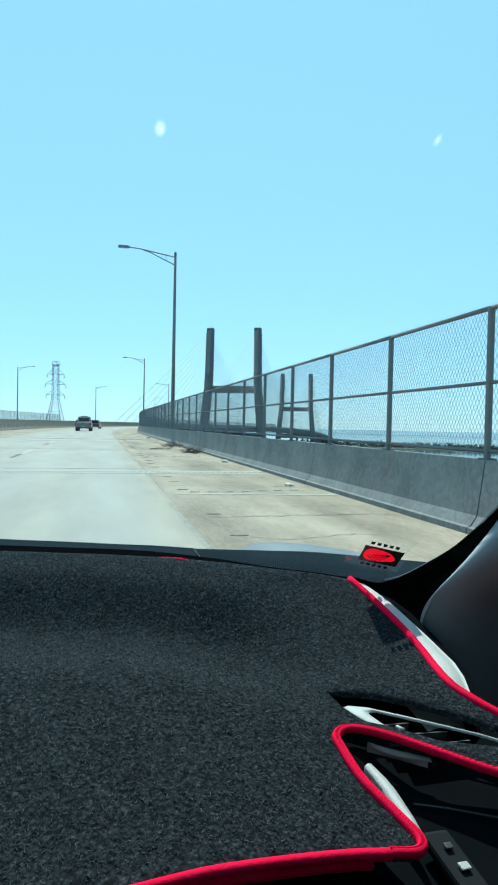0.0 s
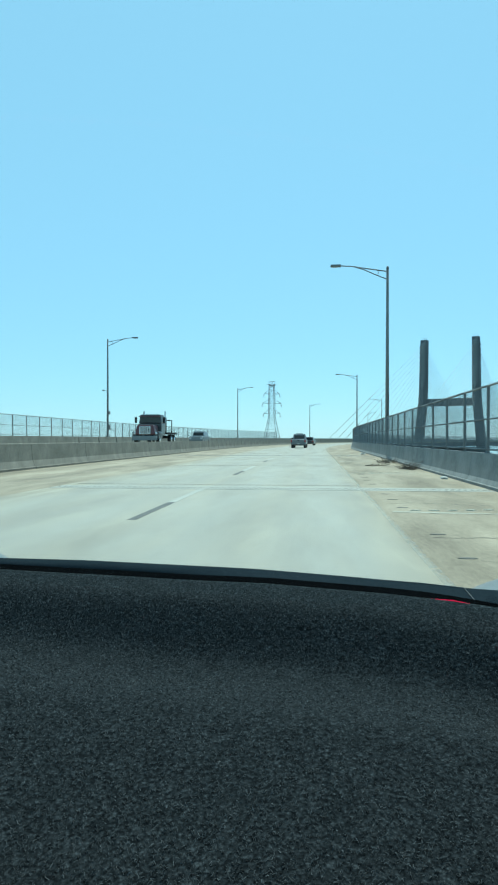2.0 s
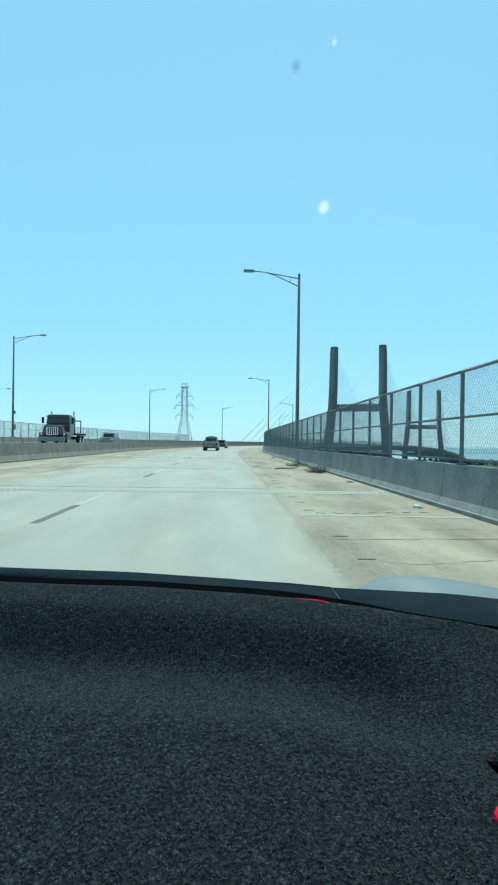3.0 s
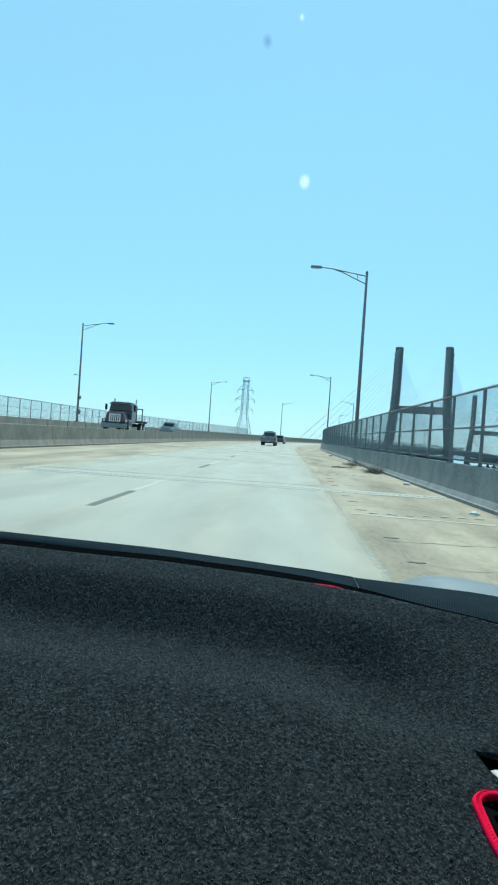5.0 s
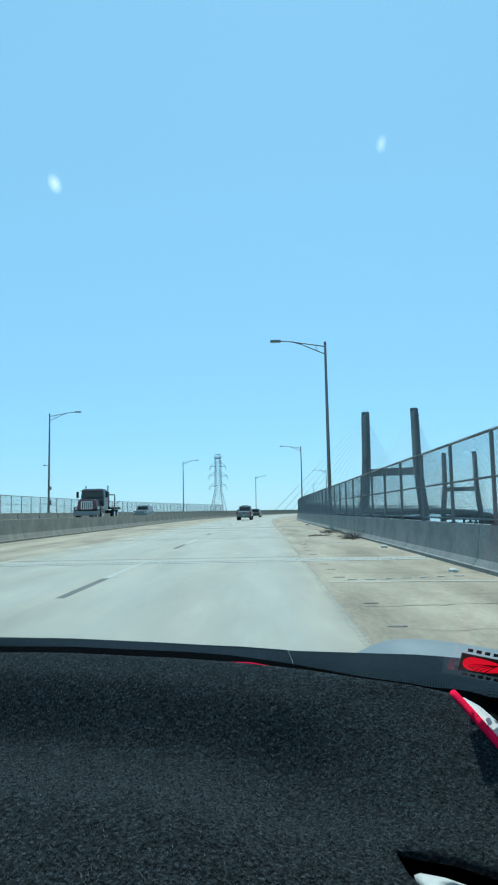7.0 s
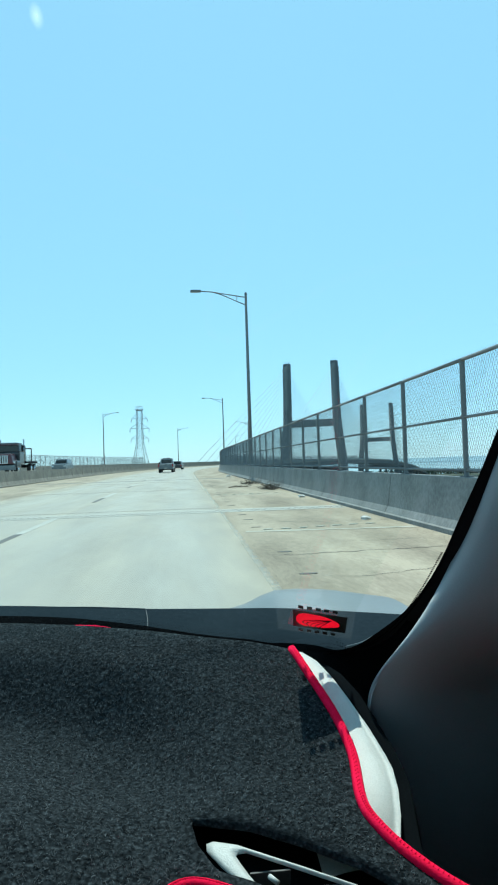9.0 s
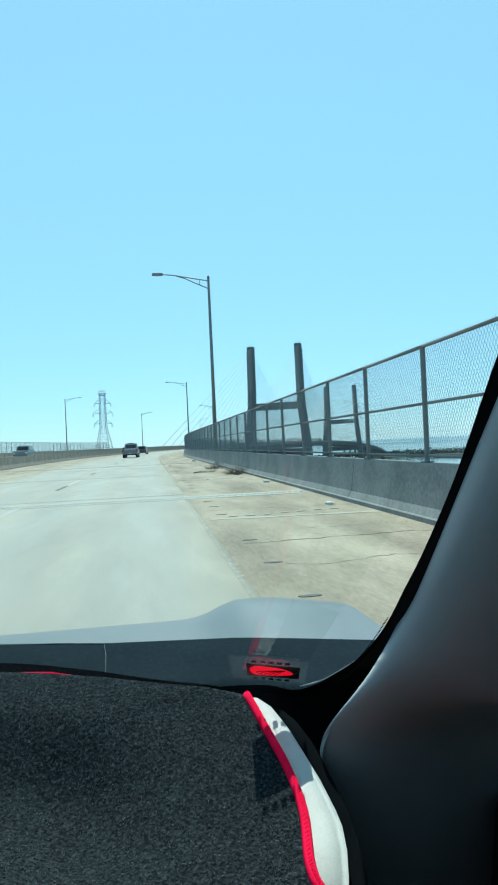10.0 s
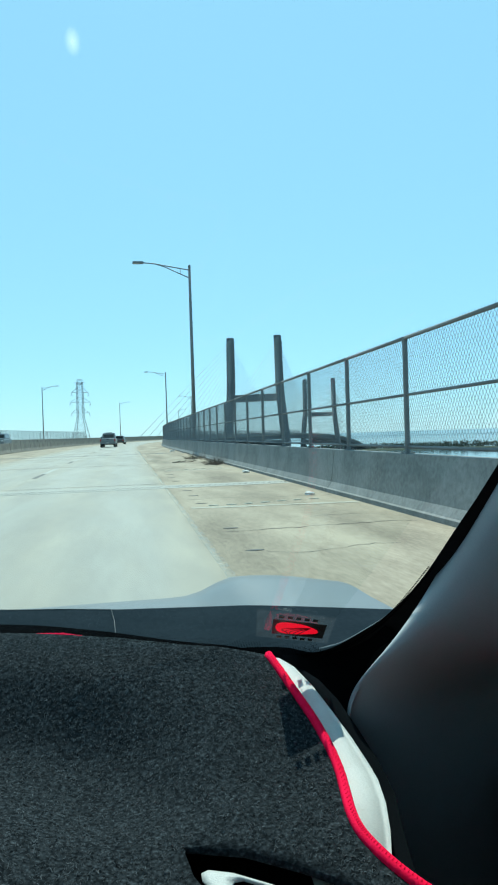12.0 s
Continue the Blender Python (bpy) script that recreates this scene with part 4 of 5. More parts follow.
def rig(at):
    v = thing("flatbed_truck", "dark bonneted flatbed truck with a headache rack, oncoming", "truck", at=at)
    add_wheels(v, (-1.0, 1.0), (0.9, 2.2, 6.9), 0.50, 0.30)
    box("frame", (-0.50, 0.2, 0.62), (0.50, 7.9, 0.92), BLACK, v)
    box("flatbed", (-1.22, 0.0, 1.02), (1.22, 4.4, 1.20), BLACK, v, bevel=0.02)
    box("cab", (-1.1, 4.55, 0.94), (1.1, 6.2, 2.0), DARKCAR, v, bevel=0.08)
    box("cab_top", (-1.08, 4.55, 2.005), (1.08, 6.15, 2.85), DARKCAR, v, bevel=0.12, taper=(0.9, 0.8))
    box("windscreen", (-0.92, 6.0, 2.08), (0.92, 6.13, 2.62), DARKGLASS, v, bevel=0.02)
    box("bonnet", (-0.95, 6.21, 0.94), (0.95, 7.95, 1.85), RIGRED, v, bevel=0.14, taper=(0.8, 0.95))
    grille = box("grille", (-0.52, 7.94, 1.0), (0.52, 8.0, 1.7), CHROME, v, "bright chrome grille", bevel=0.02)
    for k in range(5):
        box("grille_bar", (-0.42 + 0.18 * k, 8.002, 1.06), (-0.34 + 0.18 * k, 8.012, 1.64), BLACK, grille)
    box("sun_visor", (-1.0, 6.16, 2.62), (1.0, 6.42, 2.70), RIGRED, v, bevel=0.02)
    for k in range(5):
        box("roof_marker", (-0.7 + 0.33 * k, 5.9, 2.855), (-0.62 + 0.33 * k, 6.0, 2.91), LENS, v)
    box("bumper", (-1.15, 7.96, 0.45), (1.15, 8.15, 0.85), SILVER, v, bevel=0.03)
    for x in (-1.0, 1.0):
        box("fender", (x - 0.24, 6.3, 0.62), (x + 0.24, 7.75, 1.25), DARKCAR, v, bevel=0.1)
        box("headlight", (x * 0.95 - 0.15, 7.74, 0.98), (x * 0.95 + 0.15, 7.80, 1.20), CHROME, v, bevel=0.02)
        tube("exhaust_stack", [(x * 1.02, 4.45, 1.2), (x * 1.02, 4.45, 3.2)], 0.07, CHROME, v)
        box("mirror", (x * 1.33 - 0.1, 6.1, 2.05), (x * 1.33 + 0.1, 6.2, 2.6), BLACK, v)
    for x in (-1.1, -0.4, 0.4, 1.1):
        tube("rack_post", [(x, 4.35, 1.2), (x, 4.35, 2.6)], 0.05, BLACK, v)
        tube("rack_post", [(x, 1.9, 1.2), (x, 1.9, 2.4)], 0.05, BLACK, v)
    tube("rack_rail", [(-1.1, 4.35, 2.6), (1.1, 4.35, 2.6)], 0.05, BLACK, v)
    tube("rack_rail", [(-1.1, 1.9, 2.4), (1.1, 1.9, 2.4)], 0.05, BLACK, v)
    return v


pickup(on_road(86.0, -2.8))
saloon(on_road(122.0, -4.2), DARKCAR, "dark car driving far ahead of the pickup")
rig(on_road(66.0, -15.4, LEFT_RISE) @ pose(0, 0, 0, 0, 0, 180))
saloon(on_road(86.0, -15.4, LEFT_RISE) @ pose(0, 0, 0, 0, 0, 180), SILVER, "grey oncoming car behind the truck")

# ---- the car's front: dashboard, felt mat, windscreen, pillar, bonnet ----


def ease(a, b, x):
    u = min(max((x - a) / (b - a), 0.0), 1.0)
    return u * u * (3 - 2 * u)


TOP_Y = [0.40, 0.45, 0.55, 0.62, 0.70, 0.78, 0.85, 0.93, 1.00, 1.10, 1.20]
TOP_Z = [0.885, 0.900, 0.922, 0.937, 0.952, 0.953, 0.958, 0.966, 0.982, 0.990, 0.990]


def dash_top(x, y):
    """Height of the felt mat over the dashboard, with a shallow trough near the glass."""
    z = float(np.interp(y, TOP_Y, TOP_Z))
    z = 0.5 * z + 0.25 * float(np.interp(y - 0.03, TOP_Y, TOP_Z)) + 0.25 * float(np.interp(y + 0.03, TOP_Y, TOP_Z))
    z -= 0.03 * ease(0.0, 0.22, x) * (1 - ease(0.74, 0.95, y))
    lip, foot = glass_foot(x) - 0.072, glass_foot(x) - 0.165
    z -= 0.038 * (1 - ease(0.10, 0.24, x)) * (1 - ease(foot, lip, y)) * ease(foot - 0.20, foot - 0.005, y)
    z += 0.0025 * noise.noise((x * 6, y * 6, 2.0))
    return z


FOOT_X = [-1.20, -0.62, -0.42, -0.25, -0.16, -0.08, 0.0, 0.05, 0.11, 0.18, 0.26, 0.305, 0.36, 0.42]
FOOT_Y = [1.15, 1.136, 1.108, 1.085, 1.078, 1.062, 1.047, 1.033, 1.012, 0.988, 0.962, 0.936, 0.930, 0.91]


def glass_foot(x):
    return float(np.interp(x, FOOT_X, FOOT_Y))


def drape(points, lift=0.0):
    return [Vector((x, y, dash_top(x, y) + lift)) for x, y in points]


# outline of the mat in plan
EDGE = [(0.303, 0.936), (0.313, 0.882), (0.325, 0.822), (0.327, 0.772), (0.317, 0.708), (0.320, 0.678), (0.335, 0.645), (0.361, 0.612), (0.40, 0.585)]
SLIT = [(0.40, 0.535), (0.335, 0.553), (0.289, 0.575), (0.248, 0.607), (0.215, 0.632), (0.190, 0.640), (0.174, 0.630), (0.173, 0.612), (0.177, 0.580), (0.189, 0.548), (0.197, 0.524), (0.190, 0.514), (0.170, 0.513)]
FRONT = [(0.132, 0.509), (0.055, 0.494), (-0.02, 0.480), (-0.2, 0.462), (-0.5, 0.452), (-1.15, 0.462)]
VENT = [(0.190, 0.704), (0.232, 0.688), (0.269, 0.667), (0.300, 0.646), (0.335, 0.612), (0.34, 0.600), (0.305, 0.604), (0.262, 0.617), (0.228, 0.641), (0.207, 0.651), (0.195, 0.674)]
edge_line_pts = [(p.x, p.y) for p in smooth_line([(x, y, 0) for x, y in EDGE], 6)]
slit_pts = [(p.x, p.y) for p in smooth_line([(x, y, 0) for x, y in SLIT], 6)]
front_pts = [(p.x, p.y) for p in smooth_line([(x, y, 0) for x, y in [SLIT[-1]] + FRONT], 5)]
back_pts = [(-1.15 + 0.03 * i, glass_foot(-1.15 + 0.03 * i)) for i in range(49)]
OUTLINE = back_pts[:-1] + edge_line_pts + slit_pts + front_pts[1:]


def inside(poly, x, y):
    odd = False
    for i in range(len(poly)):
        (x0, y0), (x1, y1) = poly[i - 1], poly[i]
        if (y0 > y) != (y1 > y) and x < (x1 - x0) * (y - y0) / (y1 - y0) + x0:
            odd = not odd
    return odd


def snap(polys, x, y):
    best = (1e9, x, y)
    for poly in polys:
        for i in range(len(poly)):
            (x0, y0), (x1, y1) = poly[i - 1], poly[i]
            dx, dy = x1 - x0, y1 - y0
            t = min(max(((x - x0) * dx + (y - y0) * dy) / (dx * dx + dy * dy + 1e-12), 0), 1)
            px, py = x0 + t * dx, y0 + t * dy
            best = min(best, ((px - x) ** 2 + (py - y) ** 2, px, py))
    return best[1], best[2]


def felt_sheet(step, lo, hi, polys, holes, height, thick):
    """A sheet over a plan outline with holes, its border drawn on to the outline, with a turned-down edge."""
    bm = bmesh.new()
    nx, ny = int((hi[0] - lo[0]) / step), int((hi[1] - lo[1]) / step)
    grid = {}
    for i in range(nx):
        for j in range(ny):
            cx, cy = lo[0] + (i + 0.5) * step, lo[1] + (j + 0.5) * step
            if inside(polys, cx, cy) and not any(inside(h, cx, cy) for h in holes):
                vs = []
                for a, b in ((i, j), (i + 1, j), (i + 1, j + 1), (i, j + 1)):
                    if (a, b) not in grid:
                        grid[a, b] = bm.verts.new((lo[0] + a * step, lo[1] + b * step, 0))
                    vs.append(grid[a, b])
                bm.faces.new(vs)
    border = [e for e in bm.edges if len(e.link_faces) == 1]
    for v in {v for e in border for v in e.verts}:
        v.co.x, v.co.y = snap([polys] + holes, v.co.x, v.co.y)
    for v in bm.verts:
        v.co.z = height(v.co.x, v.co.y)
    down = bmesh.ops.extrude_edge_only(bm, edges=border)
    for v in (g for g in down["geom"] if isinstance(g, bmesh.types.BMVert)):
        v.co.z -= thick
    return bm


mat_thing = thing("dash_mat", "charcoal felt dashboard mat with bright red piped edges", "dash mat")
part("felt", felt_sheet(0.008, (-1.16, 0.44), (0.44, 1.17), OUTLINE, [VENT], dash_top, 0.005), CARPET, mat_thing, smooth=True)
def felt_pile(count, seed):
    """Loose short fibres lying curled on the felt: a bent sliver each."""
    rg = random.Random(seed)
    verts, faces, open_cells = [], [], []
    for i in range(138):
        for j in range(80):
            x, y = -0.756 + 0.008 * i, 0.464 + 0.008 * j
            if y < glass_foot(x) - 0.010 and all(inside(OUTLINE, x + u, y + v) and not inside(VENT, x + u, y + v) for u, v in ((-0.007, 0), (0.007, 0), (0, -0.009), (0, 0.007))):
                open_cells.append((x, y, dash_top(x, y), (dash_top(x, y + 0.004) - dash_top(x, y - 0.004)) / 0.008, (dash_top(x + 0.004, y) - dash_top(x - 0.004, y)) / 0.008))
    for _ in range(count):
        cx, cy, cz, sy, sx = rg.choice(open_cells)
        x, y = cx + rg.uniform(-0.0042, 0.0042), cy + rg.uniform(-0.0042, 0.0042)
        a, ln, wd = rg.uniform(0, 2 * math.pi), rg.uniform(0.0012, 0.0030), rg.uniform(0.00020, 0.00042)
        turn, up = rg.uniform(-1.6, 1.6), rg.uniform(0.0003, 0.0017)
        for k, h in ((0.0, 0.0002), (0.5, 0.4 * up + 0.0005), (1.0, up)):
            b = a + turn * k
            px, py = x + ln * k * math.cos(b), y + ln * k * math.sin(b)
            ox, oy = -wd * math.sin(b) * (1 - 0.5 * k), wd * math.cos(b) * (1 - 0.5 * k)
            z = cz + sx * (px - cx) + sy * (py - cy) + h
            verts += [(px - ox, py - oy, z), (px + ox, py + oy, z + 0.0002)]
        m = len(verts) - 6
        faces += [(m, m + 1, m + 3, m + 2), (m + 2, m + 3, m + 5, m + 4)]
    return verts, faces


tagged(solid("nap", *felt_pile(120000, 21), FIBRE, mat_thing, "fuzzy grey felt fibres"), kind="stuff")
tube("piping", drape(edge_line_pts, 0.0005), 0.0044, PIPING, mat_thing, "red stitched fabric piping")
tube("piping", drape(slit_pts, 0.001), 0.0040, PIPING, mat_thing, "red stitched fabric piping")
tube("piping", drape(front_pts, 0.0), 0.0042, PIPING, mat_thing, "red stitched fabric piping", radius_end=0.0024)
tube("piping", [p + Vector((0, 0.004, -0.0040 + 0.0034 * math.exp(-((p.x - 0.075) / 0.03) ** 2) + 0.0008 * noise.noise((p.x * 9, 0, 7.0)))) for p in drape(back_pts[:-6])], 0.0016, PIPING, mat_thing, "red stitched fabric piping")
# folded cloth binding that hangs from the mat's front edge
verts, faces = [], []
for p in drape(front_pts[2:], -0.002):
    verts += [p + Vector((0, 0.001, 0)), p + Vector((0, -0.0020, -0.004)), p + Vector((0, 0.0010, -0.008)), p + Vector((0, 0.0050, -0.010))]
for i in range(len(front_pts) - 3):
    faces += [(4 * i + k, 4 * i + k + 1, 4 * i + k + 5, 4 * i + k + 4) for k in range(3)]
binding = solid("binding", verts, faces, PIPING, mat_thing, "dark red folded cloth binding", smooth=True)
binding.modifiers.new("thick", "SOLIDIFY").thickness = 0.0012
for pts in (edge_line_pts, slit_pts):
    line = drape(pts, 0.0045)
    bm = bmesh.new()
    for i in range(0, len(line) - 1, 1):
        a, b = line[i], line[i + 1]
        for f in (0.1, 0.6):
            add_tube(bm, [a.lerp(b, f) + Vector((0.001, 0, 0.0002)), a.lerp(b, f + 0.25) + Vector((-0.001, 0, 0.0002))], 0.0006, 4)
    part("stitching", bm, PIPING, mat_thing, "dark red seam stitches")

# dashboard under the mat
dashboard = thing("dashboard", "cream and black dashboard under the felt mat", "dashboard")


def sheet_between(name, xs, ys, height, mat, parent, label="", thick=0.004):
    verts, faces, n = [], [], len(ys)
    for x in xs:
        for f in ys:
            verts.append((x, f, height(x, f)))
    for i in range(len(xs) - 1):
        for j in range(n - 1):
            a = i * n + j
            faces.append((a, a + n, a + n + 1, a + 1))
    m = len(verts)
    verts += [(x, y, z - thick) for x, y, z in verts]
    faces += [tuple(m + k for k in f[::-1]) for f in faces]
    return solid(name, verts, faces, mat, parent, label, smooth=True)


# cream strip along the mat's end, rolling down to the side
CREAM_OUT = [(0.934, 0.318), (0.920, 0.327), (0.905, 0.332), (0.885, 0.338), (0.855, 0.345), (0.815, 0.3535), (0.780, 0.3575), (0.760, 0.3575), (0.735, 0.354), (0.712, 0.348), (0.690, 0.340), (0.672, 0.333)]
verts, faces, cols = [], [], 12
for y, xo in CREAM_OUT:
    for k in range(cols):
        u = k / (cols - 1)
        x = 0.28 + (xo - 0.28) * u
        fall = 0.020 * (1 - ease(0.665, 0.765, y)) * ease(0.45, 1.0, u)
        verts.append((x, y, dash_top(x, y) - 0.009 + 0.008 * u - 0.005 * max(0.0, u - 0.78) ** 2 / 0.048 - fall + 0.0006 * noise.noise((x * 60, y * 60, 5.0))))
for i in range(len(CREAM_OUT) - 1):
    for k in range(cols - 1):
        a = i * cols + k
        faces.append((a, a + 1, a + cols + 1, a + cols))
m = len(verts)
verts += [(x, y, z - 0.02) for x, y, z in verts]
faces += [tuple(m + k for k in f[::-1]) for f in faces]
for i in range(len(CREAM_OUT) - 1):
    a = i * cols + cols - 1
    faces.append((a, a + cols, a + cols + m, a + m))
solid("leather_strip", verts, faces, CREAM, dashboard, "cream grained leather end strip", smooth=True)
xs = [-1.16 + 0.06 * i for i in range(26)]
sheet_between("dash_shell", xs, [0.42 + 0.03 * i for i in range(18)], lambda x, y: dash_top(min(x, 0.38), y) - 0.034, DEEP, dashboard, "black dash shell")
box("dash_face", (-1.16, 0.36, 0.45), (0.44, 0.415, 0.865), BLACK, dashboard, bevel=0.02)

# side air vent: cream bezel and dark slats in the mat's opening
vent = thing("air_vent", "side air vent with cream bezel and black slats", "air vent")


def low(x, y, d):
    return Vector((x, y, dash_top(x, y) - d))


OUTER = [(0.240, 0.622), (0.222, 0.648), (0.210, 0.664), (0.201, 0.679), (0.201, 0.685), (0.206, 0.687), (0.220, 0.681), (0.262, 0.6565), (0.307, 0.630), (0.322, 0.619)]
INNER = [(0.250, 0.619), (0.234, 0.642), (0.227, 0.655), (0.222, 0.666), (0.220, 0.671), (0.222, 0.6735), (0.228, 0.6735), (0.262, 0.6542), (0.306, 0.6288), (0.321, 0.618)]
verts, faces, n = [], [], len(OUTER)
for (xa, ya), (xb, yb) in zip(OUTER, INNER):
    verts += [low(xa, ya, 0.0085), low(xa, ya, 0.0072), low(xa * 0.75 + xb * 0.25, ya * 0.75 + yb * 0.25, 0.0062), low(xa * 0.3 + xb * 0.7, ya * 0.3 + yb * 0.7, 0.0062), low(xb, yb, 0.0072), low(xb, yb, 0.0085)]
for k in range(n - 1):
    for q in range(5):
        a = 6 * k + q
        faces.append((a, a + 1, a + 7, a + 6))
solid("bezel", verts, faces, CREAM, vent, "cream vent bezel", smooth=True)
tube("bezel_tip", [low(x, y, 0.010) for x, y in ((0.315, 0.648), (0.331, 0.633))], 0.0014, CREAM, vent)
for (xa, ya), (xb, yb) in (((0.229, 0.664), (0.256, 0.664)), ((0.232, 0.650), (0.286, 0.648)), ((0.240, 0.634), (0.300, 0.634))):
    verts = [low(xa, ya, 0.014), low(xb, yb, 0.014), low(xb, yb - 0.0018, 0.0135), low(xa, ya - 0.0018, 0.0135)]
    verts += [v + Vector((0, 0.004, -0.012)) for v in verts]
    solid("slat", verts, [(0, 1, 2, 3), (3, 2, 6, 7), (0, 4, 5, 1), (4, 7, 6, 5), (0, 3, 7, 4), (1, 5, 6, 2)], GREYTRIM, vent)
tube("slat_knob", [low(0.241, 0.657, 0.012), low(0.246, 0.651, 0.012)], 0.0017, CREAM, vent)
# trim in the slit between the mat's two flaps
slit_trim = thing("dash_trim_strip", "slim cream trim strips in the mat's slit", "dash trim")
for wide in (((0.192, 0.612, 0.199, 0.615), (0.1945, 0.600, 0.2045, 0.600), (0.197, 0.587, 0.2075, 0.586), (0.201, 0.562, 0.2095, 0.558), (0.205, 0.538, 0.2090, 0.536)), ((0.206, 0.640, 0.209, 0.637), (0.214, 0.636, 0.216, 0.629), (0.224, 0.630, 0.228, 0.622), (0.236, 0.623, 0.241, 0.617), (0.250, 0.614, 0.252, 0.612))):
    verts, faces = [], []
    for xa, ya, xb, yb in wide:
        verts += [low(xa, ya, 0.020), low(xa, ya, 0.012), low(xa * 0.5 + xb * 0.5, ya * 0.5 + yb * 0.5, 0.0105), low(xb, yb, 0.012), low(xb, yb, 0.014)]
    for k in range(len(wide) - 1):
        for q in range(4):
            a = 5 * k + q
            faces.append((a, a + 1, a + 6, a + 5))
    solid("strip", verts, faces, CREAM, slit_trim, smooth=True)
tube("seam_line", [low(x, y, 0.030) for x, y in ((0.226, 0.592), (0.252, 0.583), (0.29, 0.567), (0.33, 0.55))], 0.0008, GREYTRIM, slit_trim)
switch = thing("dash_switch", "small black switch panel with pale buttons", "switch")
box("panel", (-0.012, -0.03, -0.008), (0.012, 0.026, 0.0), BLACK, switch, bevel=0.003)
box("button", (-0.004, 0.008, 0.001), (0.003, 0.013, 0.003), GREYTRIM, switch, bevel=0.001)
box("button", (-0.004, -0.009, 0.001), (0.005, -0.003, 0.003), CREAM, switch, bevel=0.001)
switch.matrix_basis = pose(0.228, 0.528, 0.866, 18, 8, 14)

# ---- windscreen ----
SLOPE, LEAN_X = 0.65, 0.18          # rise per metre towards the cabin


def glass_z(x, y):
    return 0.979 + SLOPE * (0.945 - y + LEAN_X * (0.31 - x) * (1 if x > 0 else 1.0 - 0.35 * min(1.0, -x)))


SIDE = [(0.340, 0.990), (0.359, 0.982), (0.382, 0.958), (0.399, 0.905), (0.408, 0.862), (0.410, 0.810), (0.407, 0.760), (0.399, 0.700), (0.391, 0.640), (0.377, 0.560), (0.355, 0.460), (0.335, 0.350)]
side_line = smooth_line([(x, y, glass_z(x, y)) for x, y in SIDE], 5)
windscreen = thing("windscreen", "raked laminated windscreen with black ceramic border", "windscreen")
verts, faces = [], []
xs = [-1.12 + 0.04 * i for i in range(38)]
ys = [i / 14 for i in range(15)]
for x in xs:
    y0 = min(glass_foot(x) + 0.015, 1.16)
    for f in ys:
        y = y0 + (0.30 - y0) * f
        verts.append((x, y, glass_z(x, y)))
for i in range(len(xs) - 1):
    for j in range(len(ys) - 1):
        a = i * len(ys) + j
        faces.append((a, a + len(ys), a + 1 + len(ys), a + 1))
glass = solid("glass", verts, faces, GLASS, windscreen, smooth=True)
glass.visible_shadow = False
# border of black ceramic on the glass, with its outer seal
bm = bmesh.new()
band = [(-1.15 + 0.03 * i) for i in range(50)]
row_in, row_out = [], []
for x in band:
    y = glass_foot(x)
    z = dash_top(min(x, 0.33), y)
    row_in.append(bm.verts.new((x, y + 0.004, z - 0.006)))
    slim = ease(0.02, 0.24, x)
    row_out.append(bm.verts.new((x, y + 0.020 - 0.010 * slim, z + 0.0040 - 0.0045 * slim)))
for i in range(len(band) - 1):
    bm.faces.new((row_out[i], row_out[i + 1], row_in[i + 1], row_in[i]))
part("frit_band", bm, FRIT, windscreen, "black ceramic border")
corner_line = smooth_line([(0.262, 0.968, 0.968), (0.285, 0.977, 0.965), (0.310, 0.985, 0.961), (0.339, 0.993, 0.955), (0.366, 0.984, 0.950), (0.388, 0.962, 0.962), (0.402, 0.925, 0.984), (0.408, 0.880, 1.012)], 4)
bm = bmesh.new()
prev = None
for i, p in enumerate(corner_line):
    f = i / (len(corner_line) - 1)
    ring = [bm.verts.new(p + Vector((0.10 * f * d, (-0.05 + 0.02 * f) * d, -0.055 * d - 0.02 * f * d))) for d in (0.0, 0.3, 0.6, 1.0)]
    if prev:
        for k in range(3):
            bm.faces.new((prev[k], prev[k + 1], ring[k + 1], ring[k]))
    prev = ring
part("frit_corner", bm, FRIT, windscreen, "black ceramic corner", smooth=True)
bm = bmesh.new()
prev = None
for i, p in enumerate(side_line):
    f = i / (len(side_line) - 1)
    q = p + Vector((0.007 + 0.026 * (1 - f) ** 2, -0.003, -0.006))
    r = q + Vector((0.02, -0.02, -0.03))
    ring = [bm.verts.new(v) for v in (p, q, r)]
    if prev:
        for k in range(2):
            bm.faces.new((prev[k], prev[k + 1], ring[k + 1], ring[k]))
    prev = ring
part("side_seal", bm, SEAL, windscreen, "black rubber seal down the side", smooth=True)
